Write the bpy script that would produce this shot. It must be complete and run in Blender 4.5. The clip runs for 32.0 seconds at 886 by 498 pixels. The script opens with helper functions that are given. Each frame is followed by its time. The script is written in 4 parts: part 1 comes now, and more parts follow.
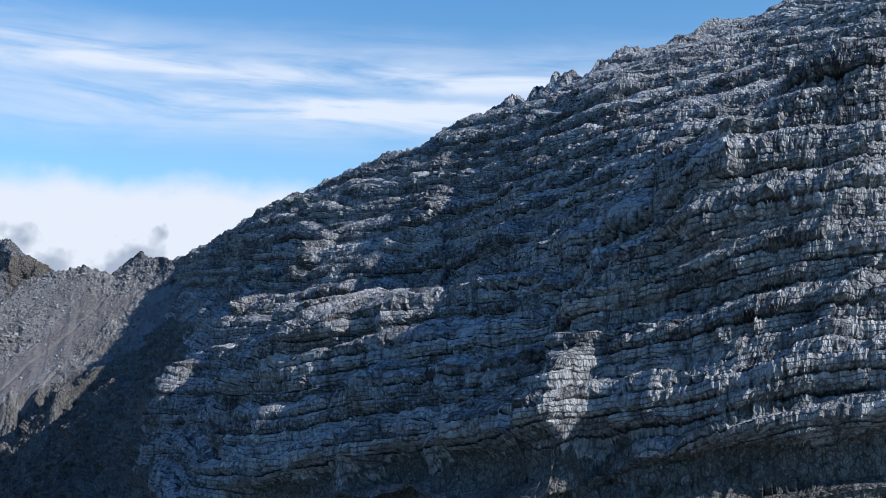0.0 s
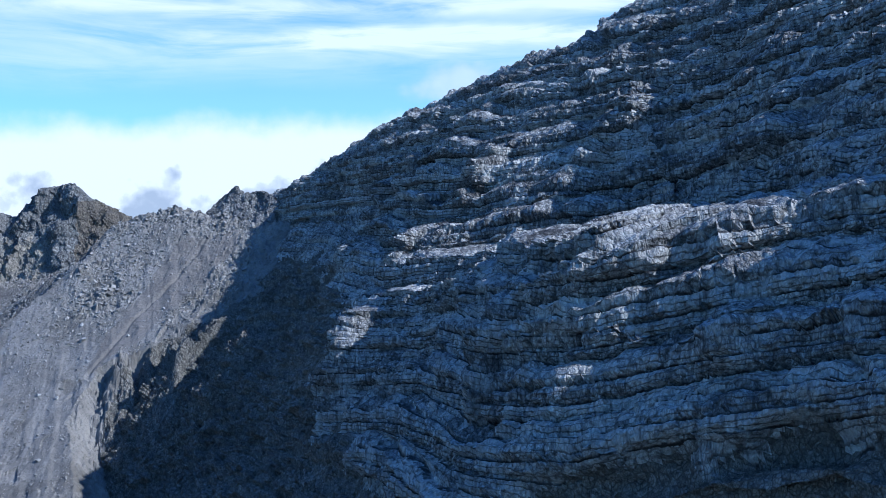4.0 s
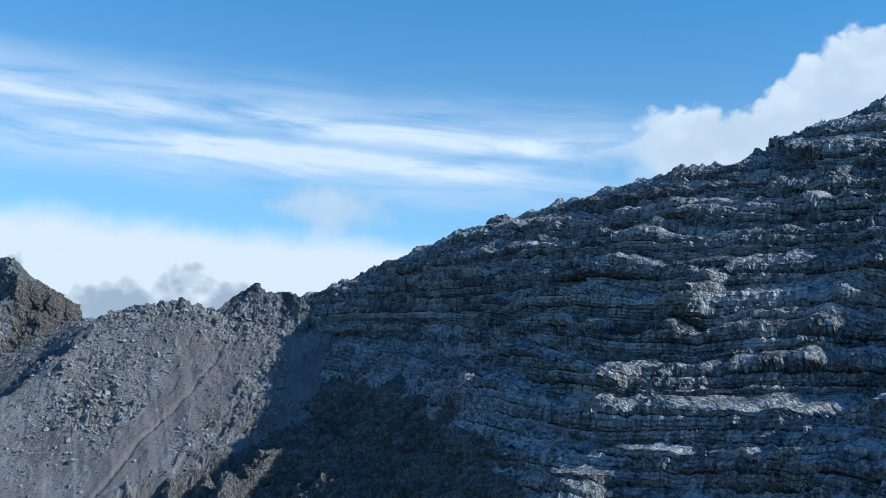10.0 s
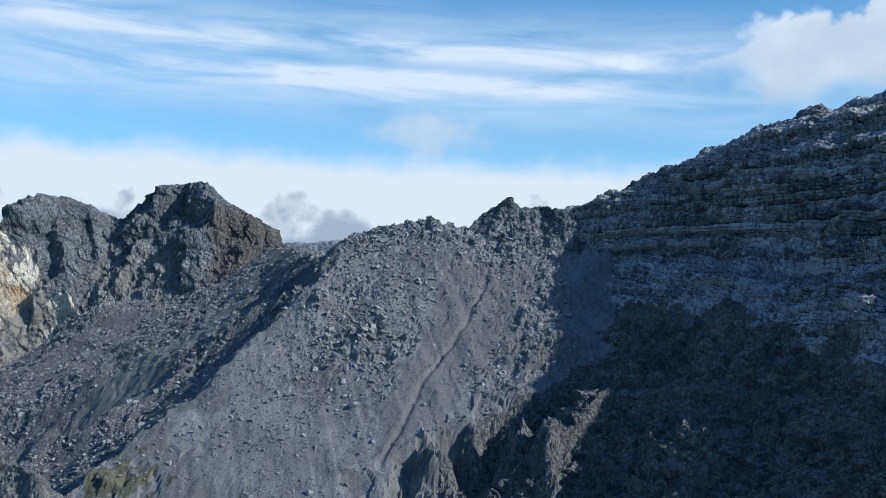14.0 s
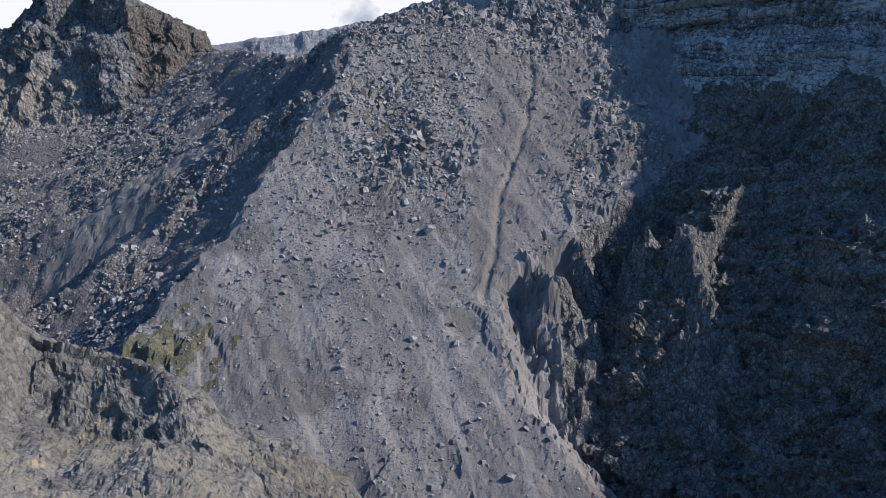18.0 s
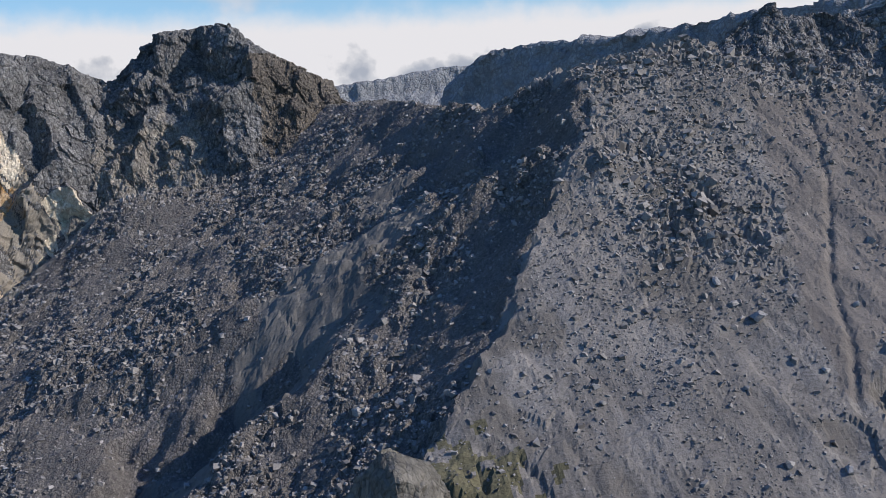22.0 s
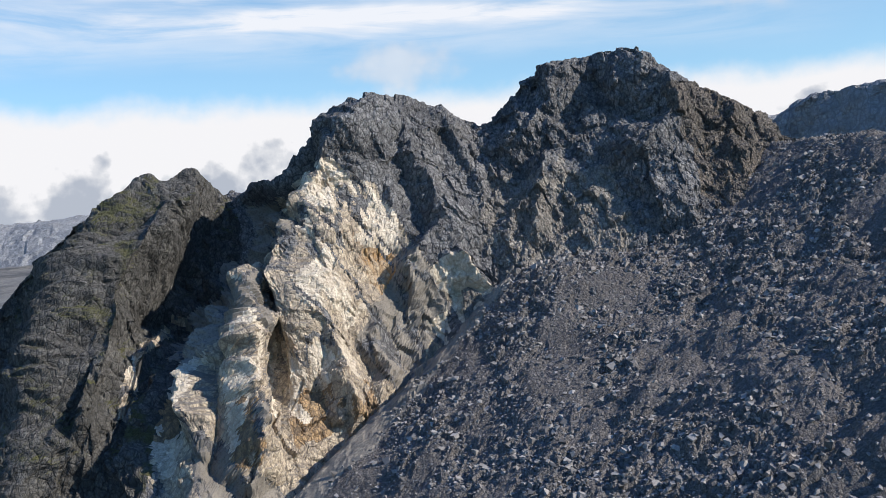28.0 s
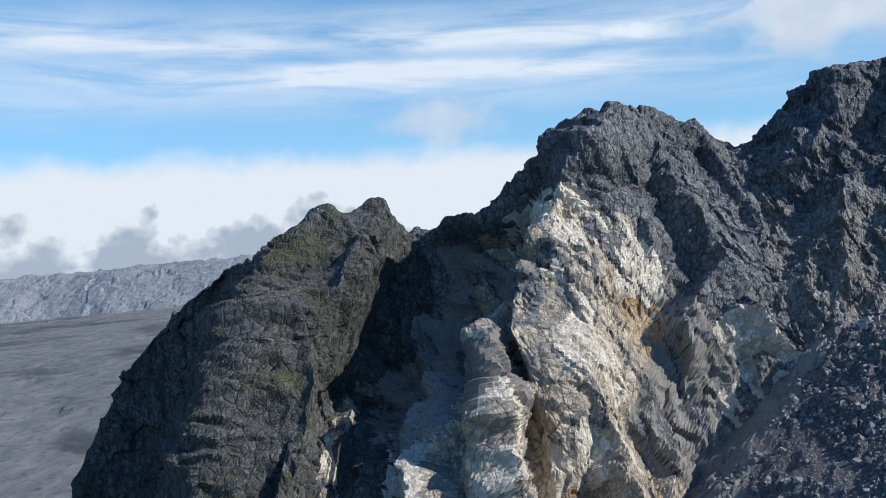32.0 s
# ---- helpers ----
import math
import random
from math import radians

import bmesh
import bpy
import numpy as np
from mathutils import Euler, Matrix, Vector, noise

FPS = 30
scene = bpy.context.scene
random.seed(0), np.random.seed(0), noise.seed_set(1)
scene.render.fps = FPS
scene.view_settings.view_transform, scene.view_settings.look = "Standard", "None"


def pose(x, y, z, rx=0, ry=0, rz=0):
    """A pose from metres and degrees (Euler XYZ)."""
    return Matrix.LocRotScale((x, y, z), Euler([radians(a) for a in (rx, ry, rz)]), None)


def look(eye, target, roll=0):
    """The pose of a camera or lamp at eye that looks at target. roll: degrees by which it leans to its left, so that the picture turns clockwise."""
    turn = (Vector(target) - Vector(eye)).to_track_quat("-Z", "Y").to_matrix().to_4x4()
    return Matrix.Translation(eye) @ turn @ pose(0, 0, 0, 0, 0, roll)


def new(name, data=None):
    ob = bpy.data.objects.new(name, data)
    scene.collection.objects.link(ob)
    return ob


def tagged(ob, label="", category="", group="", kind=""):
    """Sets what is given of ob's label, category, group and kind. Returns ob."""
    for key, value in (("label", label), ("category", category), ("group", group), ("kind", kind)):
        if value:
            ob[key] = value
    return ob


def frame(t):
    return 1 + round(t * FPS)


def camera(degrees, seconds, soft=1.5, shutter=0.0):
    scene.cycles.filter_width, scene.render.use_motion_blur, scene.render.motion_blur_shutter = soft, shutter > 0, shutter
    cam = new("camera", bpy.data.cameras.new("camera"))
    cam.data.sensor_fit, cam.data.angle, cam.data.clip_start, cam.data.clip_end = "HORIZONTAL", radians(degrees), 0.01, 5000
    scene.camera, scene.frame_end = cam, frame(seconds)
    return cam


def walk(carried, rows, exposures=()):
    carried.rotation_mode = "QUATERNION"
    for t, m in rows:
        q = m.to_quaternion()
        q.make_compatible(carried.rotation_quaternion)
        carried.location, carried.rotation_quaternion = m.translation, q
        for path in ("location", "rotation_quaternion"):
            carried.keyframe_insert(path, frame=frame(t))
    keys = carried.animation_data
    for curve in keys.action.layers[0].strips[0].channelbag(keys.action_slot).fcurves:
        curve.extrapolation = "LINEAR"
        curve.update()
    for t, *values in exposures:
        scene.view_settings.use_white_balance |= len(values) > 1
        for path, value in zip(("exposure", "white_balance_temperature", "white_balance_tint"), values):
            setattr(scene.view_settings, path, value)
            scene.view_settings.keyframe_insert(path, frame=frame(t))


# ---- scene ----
cam = camera(47.6, 32.0, 0.8)
METRES, EYE, TILT, LEAN, TURN = 1000.0, 600.0, 2.2, 0.0, 0.0
ROWS = [
    (0.0, 0.0, 0.0, 0.0, 0.0, 0.0, -0.0),
    (0.5, -0.0113, 0.0134, -0.0008, 1.16, -1.73, 1.18),
    (1.0, -0.0235, 0.0252, -0.0017, 1.53, -1.87, 0.65),
    (1.5, -0.0347, 0.0373, -0.0015, 1.16, -1.44, 0.79),
    (2.0, -0.0457, 0.0468, -0.0032, 1.22, -0.98, 0.4),
    (2.5, -0.0574, 0.0566, -0.006, 1.39, -2.67, 0.79),
    (3.0, -0.0673, 0.0688, -0.0041, 1.01, -4.5, 2.92),
    (3.5, -0.0785, 0.0778, -0.0053, 0.96, -4.02, 2.36),
    (4.0, -0.0886, 0.0896, -0.0021, 0.76, -4.27, 3.43),
    (4.5, -0.0999, 0.0991, -0.0046, 1.12, -2.14, 2.65),
    (6.5, -0.1445, 0.1381, -0.0032, -7.87, 1.46, -1.80),
    (7.0, -0.1557, 0.1483, -0.0035, -22.51, 4.70, -4.81),
    (7.5, -0.1669, 0.1586, -0.0040, -25.10, 6.11, -3.93),
    (8.0, -0.1781, 0.1689, -0.0045, -19.38, 5.56, -3.30),
    (8.5, -0.1894, 0.1794, -0.0052, -12.33, 4.21, -2.45),
    (9.0, -0.2013, 0.1869, -0.0055, -9.99, 4.37, -3.41),
    (9.5, -0.2124, 0.199, -0.0066, -8.49, 4.35, -3.1),
    (10.0, -0.223, 0.2111, -0.0068, -7.51, 2.9, -2.81),
    (10.5, -0.2337, 0.224, -0.0081, -5.84, 2.22, -2.51),
    (11.0, -0.246, 0.2343, -0.0103, -4.56, 2.0, -2.97),
    (11.5, -0.2557, 0.2462, -0.0111, -3.08, 1.85, -3.42),
    (12.0, -0.2661, 0.2582, -0.0116, -1.17, 0.8, -2.45),
    (12.5, -0.278, 0.2695, -0.0123, -0.15, 0.23, -1.71),
    (13.0, -0.2898, 0.2793, -0.0137, -0.3, -0.89, -1.37),
    (13.5, -0.3004, 0.29, -0.0141, -0.66, -1.46, -1.31),
    (15.5, -0.3422, 0.3305, -0.0151, -5.77, -3.36, 0.24),
    (16.0, -0.3532, 0.341, -0.017, -5.32, -4.72, 1.01),
    (16.5, -0.3644, 0.3519, -0.0171, -6.05, -6.35, 1.35),
    (17.0, -0.3763, 0.3624, -0.0164, -9.52, -7.22, 1.21),
    (17.5, -0.3854, 0.3712, -0.0182, -11.27, -7.49, 0.99),
    (18.0, -0.3968, 0.3834, -0.0206, -11.67, -13.11, 1.96),
    (18.5, -0.4043, 0.3945, -0.019, -12.08, -15.63, 3.03),
    (19.0, -0.4139, 0.4058, -0.0199, -11.31, -13.86, 2.56),
    (19.5, -0.4248, 0.4165, -0.0199, -11.81, -12.06, 2.18),
    (20.0, -0.4344, 0.4274, -0.0204, -11.18, -11.48, 1.7),
    (20.5, -0.4461, 0.4382, -0.0217, -10.76, -11.26, 1.34),
    (21.0, -0.4546, 0.4504, -0.0218, -10.57, -11.07, 2.01),
    (21.5, -0.4646, 0.4619, -0.0224, -10.42, -11.12, 2.02),
    (22.0, -0.4743, 0.4732, -0.0202, -11.92, -10.34, 2.87),
    (22.5, -0.4857, 0.483, -0.0219, -13.01, -11.28, 2.71),
    (23.0, -0.4948, 0.4955, -0.0226, -11.16, -12.35, 2.06),
    (23.5, -0.5047, 0.5079, -0.0245, -9.3, -9.0, 1.82),
    (24.0, -0.5155, 0.5195, -0.0246, -7.4, -7.27, 2.04),
    (24.5, -0.5264, 0.5299, -0.0254, -6.67, -5.53, 1.86),
    (25.0, -0.5361, 0.5418, -0.0261, -6.36, -6.16, 3.18),
    (25.5, -0.5465, 0.5532, -0.0255, -5.88, -5.85, 4.02),
    (26.0, -0.5566, 0.5655, -0.0269, -4.4, -5.88, 5.12),
    (26.5, -0.5653, 0.5788, -0.0287, -4.05, -5.93, 4.3),
    (28.5, -0.6026, 0.6277, -0.0309, -2.63, -5.42, 4.92),
    (29.0, -0.614, 0.6423, -0.0306, -2.17, -5.01, 4.66),
    (29.5, -0.6216, 0.6535, -0.0328, -1.07, -3.95, 3.59),
    (30.0, -0.6316, 0.6657, -0.0336, -0.22, -3.0, 2.89),
    (30.5, -0.6395, 0.6764, -0.0344, -0.27, -3.0, 3.39),
    (31.0, -0.6502, 0.6891, -0.0322, -1.83, -2.09, 3.54),
    (31.5, -0.6592, 0.7019, -0.0333, -1.76, -2.04, 4.06),
    (32.0, -0.6682, 0.7173, -0.0346, -0.51, -2.42, 4.49),
]
walk(cam, [(t, pose(0, 0, EYE, TILT, LEAN, TURN) @ pose(METRES * x, METRES * y, METRES * z, 90 + pitch, roll, yaw)) for t, x, y, z, yaw, pitch, roll in ROWS],
     exposures=[(0.0, 0.1, 5950, 11), (4.0, 0.35, 5250, 9), (8.0, 0.15, 5500, 3), (13.0, 0.0, 5550, 3), (17.0, 0.2, 6350, 12), (20.0, 0.34, 6450, 14), (21.0, 0.08, 6550, 14), (22.5, -0.02, 6700, 14), (24.0, 0.1, 6850, 13), (28.0, 0.2, 6650, 12), (32.0, 0.05, 6050, 8)])

# ---- sky and sun ----
SUN_AZ, SUN_EL = 111.0, 32.0      # degrees from +y towards +x, and above the horizon


class Tree:
    """Short hand for building node trees."""

    def __init__(self, tree):
        self.t = tree
        tree.nodes.clear()

    def put(self, socket, value):
        if isinstance(value, bpy.types.NodeSocket):
            self.t.links.new(value, socket)
        elif value is not None:
            socket.default_value = value

    def node(self, kind, **props):
        n = self.t.nodes.new(kind)
        for key, value in props.items():
            setattr(n, key, value)
        return n

    def math(self, op, a, b=None, clamp=False):
        n = self.node("ShaderNodeMath", operation=op, use_clamp=clamp)
        self.put(n.inputs[0], a)
        if b is not None:
            self.put(n.inputs[1], b)
        return n.outputs[0]

    def step(self, v, lo, hi, a=0.0, b=1.0):
        n = self.node("ShaderNodeMapRange", interpolation_type="SMOOTHSTEP")
        for i, x in enumerate((v, lo, hi, a, b)):
            self.put(n.inputs[i], x)
        return n.outputs[0]

    def xyz(self, x, y, z=0.0):
        n = self.node("ShaderNodeCombineXYZ")
        for i, v in enumerate((x, y, z)):
            self.put(n.inputs[i], v)
        return n.outputs[0]

    def noise(self, vec, scale, detail=5.0, rough=0.55, distort=0.0):
        n = self.node("ShaderNodeTexNoise")
        self.put(n.inputs["Vector"], vec)
        n.inputs["Scale"].default_value, n.inputs["Detail"].default_value = scale, detail
        n.inputs["Roughness"].default_value, n.inputs["Distortion"].default_value = rough, distort
        return n.outputs["Fac"]

    def mapped(self, vec, scale, rot=(0, 0, 0)):
        n = self.node("ShaderNodeMapping")
        self.put(n.inputs["Vector"], vec)
        n.inputs["Scale"].default_value = scale
        n.inputs["Rotation"].default_value = rot
        return n.outputs[0]

    def mix(self, f, a, b):
        n = self.node("ShaderNodeMix", data_type="RGBA")
        self.put(n.inputs[0], f)
        for i, v in ((6, a), (7, b)):
            self.put(n.inputs[i], (*v, 1.0) if isinstance(v, tuple) and len(v) == 3 else v)
        return n.outputs[2]


world = bpy.data.worlds.new("sky")
scene.world = world
world.use_nodes = True
W = Tree(world.node_tree)
gen = W.node("ShaderNodeTexCoord").outputs["Generated"]
sep = W.node("ShaderNodeSeparateXYZ")
W.put(sep.inputs[0], gen)
az = W.math("DEGREES", W.math("ARCTAN2", sep.outputs[0], sep.outputs[1]))
el = W.math("DEGREES", W.math("ARCSINE", sep.outputs[2]))
sky = W.node("ShaderNodeTexSky", sky_type="NISHITA", sun_disc=False, altitude=2500.0, air_density=1.0, dust_density=0.7, ozone_density=3.0)
sky.sun_elevation, sky.sun_rotation = radians(SUN_EL), radians(SUN_AZ)
flat = W.xyz(W.math("MULTIPLY", az, 0.1), W.math("MULTIPLY", el, 0.1))


def band(lo0, lo1, hi0, hi1, v):
    return W.math("MULTIPLY", W.step(v, lo0, lo1), W.step(v, hi0, hi1, 1.0, 0.0))


def add(*v):
    out = v[0]
    for x in v[1:]:
        out = W.math("ADD", out, x)
    return out


def mul(*v):
    out = v[0]
    for x in v[1:]:
        out = W.math("MULTIPLY", out, x)
    return out


big = W.noise(flat, 2.2, 6.0, 0.6)
puffs = W.noise(W.mapped(flat, (1, 1.3, 1)), 5.0, 4.0, 0.5)


def billow(scale, squash):
    """Round heads of cumulus: near 1 inside a head, falling to 0 between heads."""
    n = W.node("ShaderNodeTexVoronoi", feature="SMOOTH_F1")
    wobble = W.node("ShaderNodeVectorMath", operation="MULTIPLY_ADD")
    jitter = W.node("ShaderNodeTexNoise")
    jitter.inputs["Scale"].default_value, jitter.inputs["Detail"].default_value = scale * 1.5, 4.0
    W.put(jitter.inputs["Vector"], flat)
    W.put(wobble.inputs[0], jitter.outputs["Color"])
    wobble.inputs[1].default_value = (0.5 / scale, 0.5 / scale, 0)
    W.put(wobble.inputs[2], W.mapped(flat, (1, squash, 1)))
    W.put(n.inputs["Vector"], wobble.outputs[0])
    n.inputs["Scale"].default_value, n.inputs["Smoothness"].default_value = scale, 0.35
    return W.math("SUBTRACT", 1.0, W.math("MULTIPLY", n.outputs["Distance"], 1.6), True)


heads = add(mul(billow(2.4, 1.2), 0.6), mul(billow(6.0, 1.2), 0.3), mul(billow(14.0, 1.2), 0.15))
# the white bank over the horizon
top = add(el, mul(W.math("SUBTRACT", heads, 0.5), -0.7), mul(W.math("SUBTRACT", big, 0.5), -2.2), mul(az, 0.02))
bank = mul(W.step(top, 4.6, 6.4, 1.0, 0.0), W.step(az, 40.0, 75.0, 1.0, 0.1), W.step(az, -95.0, -55.0, 0.1, 1.0))
# thin slanting streaks
wisp_at = W.mapped(W.xyz(W.math("MULTIPLY", az, 0.1), W.math("ADD", W.math("MULTIPLY", el, 0.1), W.math("MULTIPLY", az, 0.004))), (0.45, 3.6, 1))
fibre = W.noise(wisp_at, 2.0, 6.0, 0.6, 0.6)
soft = W.noise(W.mapped(flat, (0.8, 1.6, 1)), 1.3, 3.0)
streak_el = add(el, mul(az, 0.035), mul(W.math("SUBTRACT", soft, 0.5), 2.0))
main_streak = mul(band(8.7, 9.7, 9.9, 10.6, streak_el), band(-24, -10, 9, 14, az), 0.85)
high_streak = mul(band(10.6, 11.4, 11.6, 12.8, streak_el), band(-40, -14, 12, 20, az), 0.55)
veil = mul(band(6.5, 9.0, 12.0, 15.0, streak_el), band(-60, -20, 12, 30, az), 0.55)
wisps = mul(add(main_streak, high_streak, veil), W.step(fibre, 0.2, 0.7))
# towering cumulus behind the wall
lump = mul(band(24.0, 30.0, 36.0, 42.0, az), 2.0)
edge = add(mul(W.math("SUBTRACT", az, 20.0), 0.28), 13.6, lump, mul(W.math("SUBTRACT", heads, 0.5), 3.4), mul(W.math("SUBTRACT", big, 0.5), 3.0))
depth = W.math("SUBTRACT", edge, el)
tower = mul(W.step(depth, -0.15, 0.55), W.step(add(az, mul(W.math("SUBTRACT", heads, 0.5), -5.0)), 15.5, 21.5), W.step(az, 70.0, 95.0, 1.0, 0.0), W.step(add(el, mul(W.math("SUBTRACT", heads, 0.5), -2.0)), 8.6, 10.6))
# small grey cloud hanging over the bank
gx, gy = W.math("SUBTRACT", az, 1.0), W.math("SUBTRACT", el, 7.0)
blob = W.math("ADD", W.math("POWER", W.math("DIVIDE", gx, 4.6), 2.0), W.math("POWER", W.math("DIVIDE", gy, 1.7), 2.0))
small = mul(W.step(add(blob, mul(W.math("SUBTRACT", heads, 0.45), -1.6), mul(W.math("SUBTRACT", puffs, 0.5), 1.2)), 0.0, 1.3, 1.0, 0.0), 0.65)
tx, ty = W.math("SUBTRACT", az, 11.6), W.math("SUBTRACT", el, 11.0)
tuft = W.math("ADD", W.math("POWER", W.math("DIVIDE", tx, 1.5), 2.0), W.math("POWER", W.math("DIVIDE", ty, 0.5), 2.0))
tuft = mul(W.step(add(tuft, mul(W.math("SUBTRACT", puffs, 0.5), 3.0)), 0.0, 1.3, 1.0, 0.0), 0.8)
# low grey cumulus in the bank
heap = add(2.9, mul(W.math("SUBTRACT", heads, 0.45), 5.0), mul(W.math("SUBTRACT", big, 0.5), 8.0))
inside = W.math("SUBTRACT", heap, el)
low = W.step(inside, -0.15, 0.5)
bank_col = W.mix(low, (0.78, 0.80, 0.83), W.mix(W.step(inside, 0.1, 1.8), (0.66, 0.69, 0.73), (0.40, 0.45, 0.53)))
tower_col = W.mix(W.step(add(mul(W.math("SUBTRACT", heads, 0.45), 1.2), mul(W.math("SUBTRACT", soft, 0.5), 2.0), mul(depth, -0.10)), -0.9, 0.35), (0.58, 0.64, 0.72), (0.84, 0.86, 0.89))
SKY = 0.108
base = W.node("ShaderNodeVectorMath", operation="MULTIPLY")
W.put(base.inputs[0], sky.outputs[0])
W.put(base.inputs[1], W.mix(W.step(el, 24.0, 55.0), W.mix(W.step(el, 11.0, 21.0), (SKY * 0.60, SKY * 1.11, SKY * 1.25), (SKY * 0.72, SKY * 1.4, SKY * 1.52)), (SKY * 0.9, SKY * 1.52, SKY * 2.38)))
air = W.mix(W.step(el, 1.0, 22.0, 0.5, 0.03), base.outputs[0], (0.50, 0.68, 0.85))
col = W.mix(wisps, air, (0.74, 0.79, 0.86))
col = W.mix(tuft, col, (0.84, 0.87, 0.90))
col = W.mix(tower, col, tower_col)
col = W.mix(bank, col, bank_col)
col = W.mix(small, col, W.mix(heads, (0.58, 0.62, 0.69), (0.74, 0.77, 0.81)))
bg = W.node("ShaderNodeBackground")
W.put(bg.inputs[0], col)
bg.inputs[1].default_value = 1.0
W.put(W.node("ShaderNodeOutputWorld").inputs[0], bg.outputs[0])

sun = new("sun", bpy.data.lights.new("sun", "SUN"))
sun.data.energy, sun.data.angle, sun.data.color = 5.0, radians(0.53), (1.0, 0.95, 0.87)
sun_way = Vector((math.sin(radians(SUN_AZ)) * math.cos(radians(SUN_EL)), math.cos(radians(SUN_AZ)) * math.cos(radians(SUN_EL)), math.sin(radians(SUN_EL))))
sun.matrix_world = look((0, 0, 1500), tuple(Vector((0, 0, 1500)) - sun_way))


# ---- materials ----
def rock(name, pale, mid, dark, bed=0.0, streak=0.0, stain=None, moss=None, moss_amount=0.0, rough=0.9, bump=1.0, dust=None, grain=1.0, block=2.5, fall=0.0, layers=0.0, tall=0.7, crack=0.6, level=0.55):
    """Weathered rock or rubble in metres: two scales of patches, bedding bands, run-off streaks, stains, moss on the gentle parts."""
    m = bpy.data.materials.new(name)
    m.use_nodes = True
    t = Tree(m.node_tree)
    p = t.node("ShaderNodeNewGeometry")
    pos, nrm = p.outputs["Position"], p.outputs["Normal"]
    nz = t.node("ShaderNodeSeparateXYZ")
    t.put(nz.inputs[0], nrm)
    large = t.noise(pos, 0.035, 5, 0.6)
    fine = t.noise(pos, 0.7 * grain, 8, 0.65)
    tiny = t.noise(pos, 2.6 * grain, 5, 0.7)
    c = t.mix(t.step(large, 0.35, 0.65), mid, pale)
    c = t.mix(t.step(fine, 0.45, 0.72), c, dark)
    c = t.mix(t.math("MULTIPLY", t.step(tiny, 0.52, 0.75), 0.5), c, pale)
    height = t.math("ADD", t.math("MULTIPLY", fine, 0.8), t.math("MULTIPLY", tiny, 0.25))
    if block:
        bent = t.node("ShaderNodeVectorMath", operation="ADD")
        t.put(bent.inputs[0], pos)
        wob = t.node("ShaderNodeTexNoise")
        wob.inputs["Scale"].default_value = 0.4
        t.put(wob.inputs["Vector"], pos)
        t.put(bent.inputs[1], wob.outputs["Color"])
        upright = t.mapped(bent.outputs[0], (1.0, 1.0, tall))
        for size, deep in ((block, 0.9), (block * 0.36, 0.4)):
            cell = t.node("ShaderNodeTexVoronoi")
            t.put(cell.inputs["Vector"], upright)
            rim = t.node("ShaderNodeTexVoronoi", feature="DISTANCE_TO_EDGE")
            t.put(rim.inputs["Vector"], upright)
            rim.inputs["Scale"].default_value = 1.0 / size
            slit = t.math("MULTIPLY", t.step(rim.outputs["Distance"], 0.09, 0.015), crack)
            cell.inputs["Scale"].default_value = 1.0 / size
            tone = t.node("ShaderNodeSeparateColor")
            t.put(tone.inputs[0], cell.outputs["Color"])
            c = t.mix(t.math("MULTIPLY", tone.outputs[0], 0.45), c, dark)
            c = t.mix(t.math("MULTIPLY", t.step(tone.outputs[1], 0.7, 1.0), 0.3), c, pale)
            c = t.mix(slit, c, dark)
            height = t.math("ADD", height, t.math("MULTIPLY", slit, -0.6 * deep))
            height = t.math("ADD", height, t.math("MULTIPLY", t.math("ADD", cell.outputs["Distance"], t.math("MULTIPLY", tone.outputs[2], 0.7)), -deep))
    if fall:
        line = t.noise(t.mapped(pos, (0.28, 0.02, 0.02), (0, 0, 0.1)), 1.0, 6, 0.65)
        c = t.mix(t.math("MULTIPLY", t.step(line, 0.52, 0.7), fall), c, pale)
        c = t.mix(t.math("MULTIPLY", t.step(line, 0.48, 0.3), fall), c, mid)
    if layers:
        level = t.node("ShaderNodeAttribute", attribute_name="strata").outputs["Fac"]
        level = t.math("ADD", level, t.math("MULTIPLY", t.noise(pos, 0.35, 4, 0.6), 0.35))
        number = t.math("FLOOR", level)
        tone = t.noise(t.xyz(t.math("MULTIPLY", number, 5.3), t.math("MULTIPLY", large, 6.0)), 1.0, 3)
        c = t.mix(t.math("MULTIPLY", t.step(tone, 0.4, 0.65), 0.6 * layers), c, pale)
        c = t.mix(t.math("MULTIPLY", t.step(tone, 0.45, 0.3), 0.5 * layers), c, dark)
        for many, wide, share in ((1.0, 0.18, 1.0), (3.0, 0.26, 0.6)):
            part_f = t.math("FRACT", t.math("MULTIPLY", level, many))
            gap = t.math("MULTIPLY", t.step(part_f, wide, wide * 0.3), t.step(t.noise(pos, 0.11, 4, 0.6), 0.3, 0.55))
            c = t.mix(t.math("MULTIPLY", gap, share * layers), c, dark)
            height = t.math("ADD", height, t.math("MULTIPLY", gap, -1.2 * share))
    if bed:
        nsep = t.node("ShaderNodeSeparateXYZ")
        t.put(nsep.inputs[0], pos)
        w = t.math("ADD", nsep.outputs[2], t.math("MULTIPLY", t.noise(pos, 0.036 * level, 3), 22.0))
        bands = t.noise(t.xyz(t.math("MULTIPLY", nsep.outputs[0], 0.036 * level), t.math("MULTIPLY", nsep.outputs[1], 0.036 * level), t.math("MULTIPLY", w, level)), 1.0, 6, 0.65)
        c = t.mix(t.math("MULTIPLY", t.step(bands, 0.5, 0.66), bed), c, dark)
        height = t.math("ADD", height, t.math("MULTIPLY", bands, 1.2))
    if streak:
        run = t.noise(t.mapped(pos, (0.5, 0.5, 0.045)), 1.0, 6, 0.65)
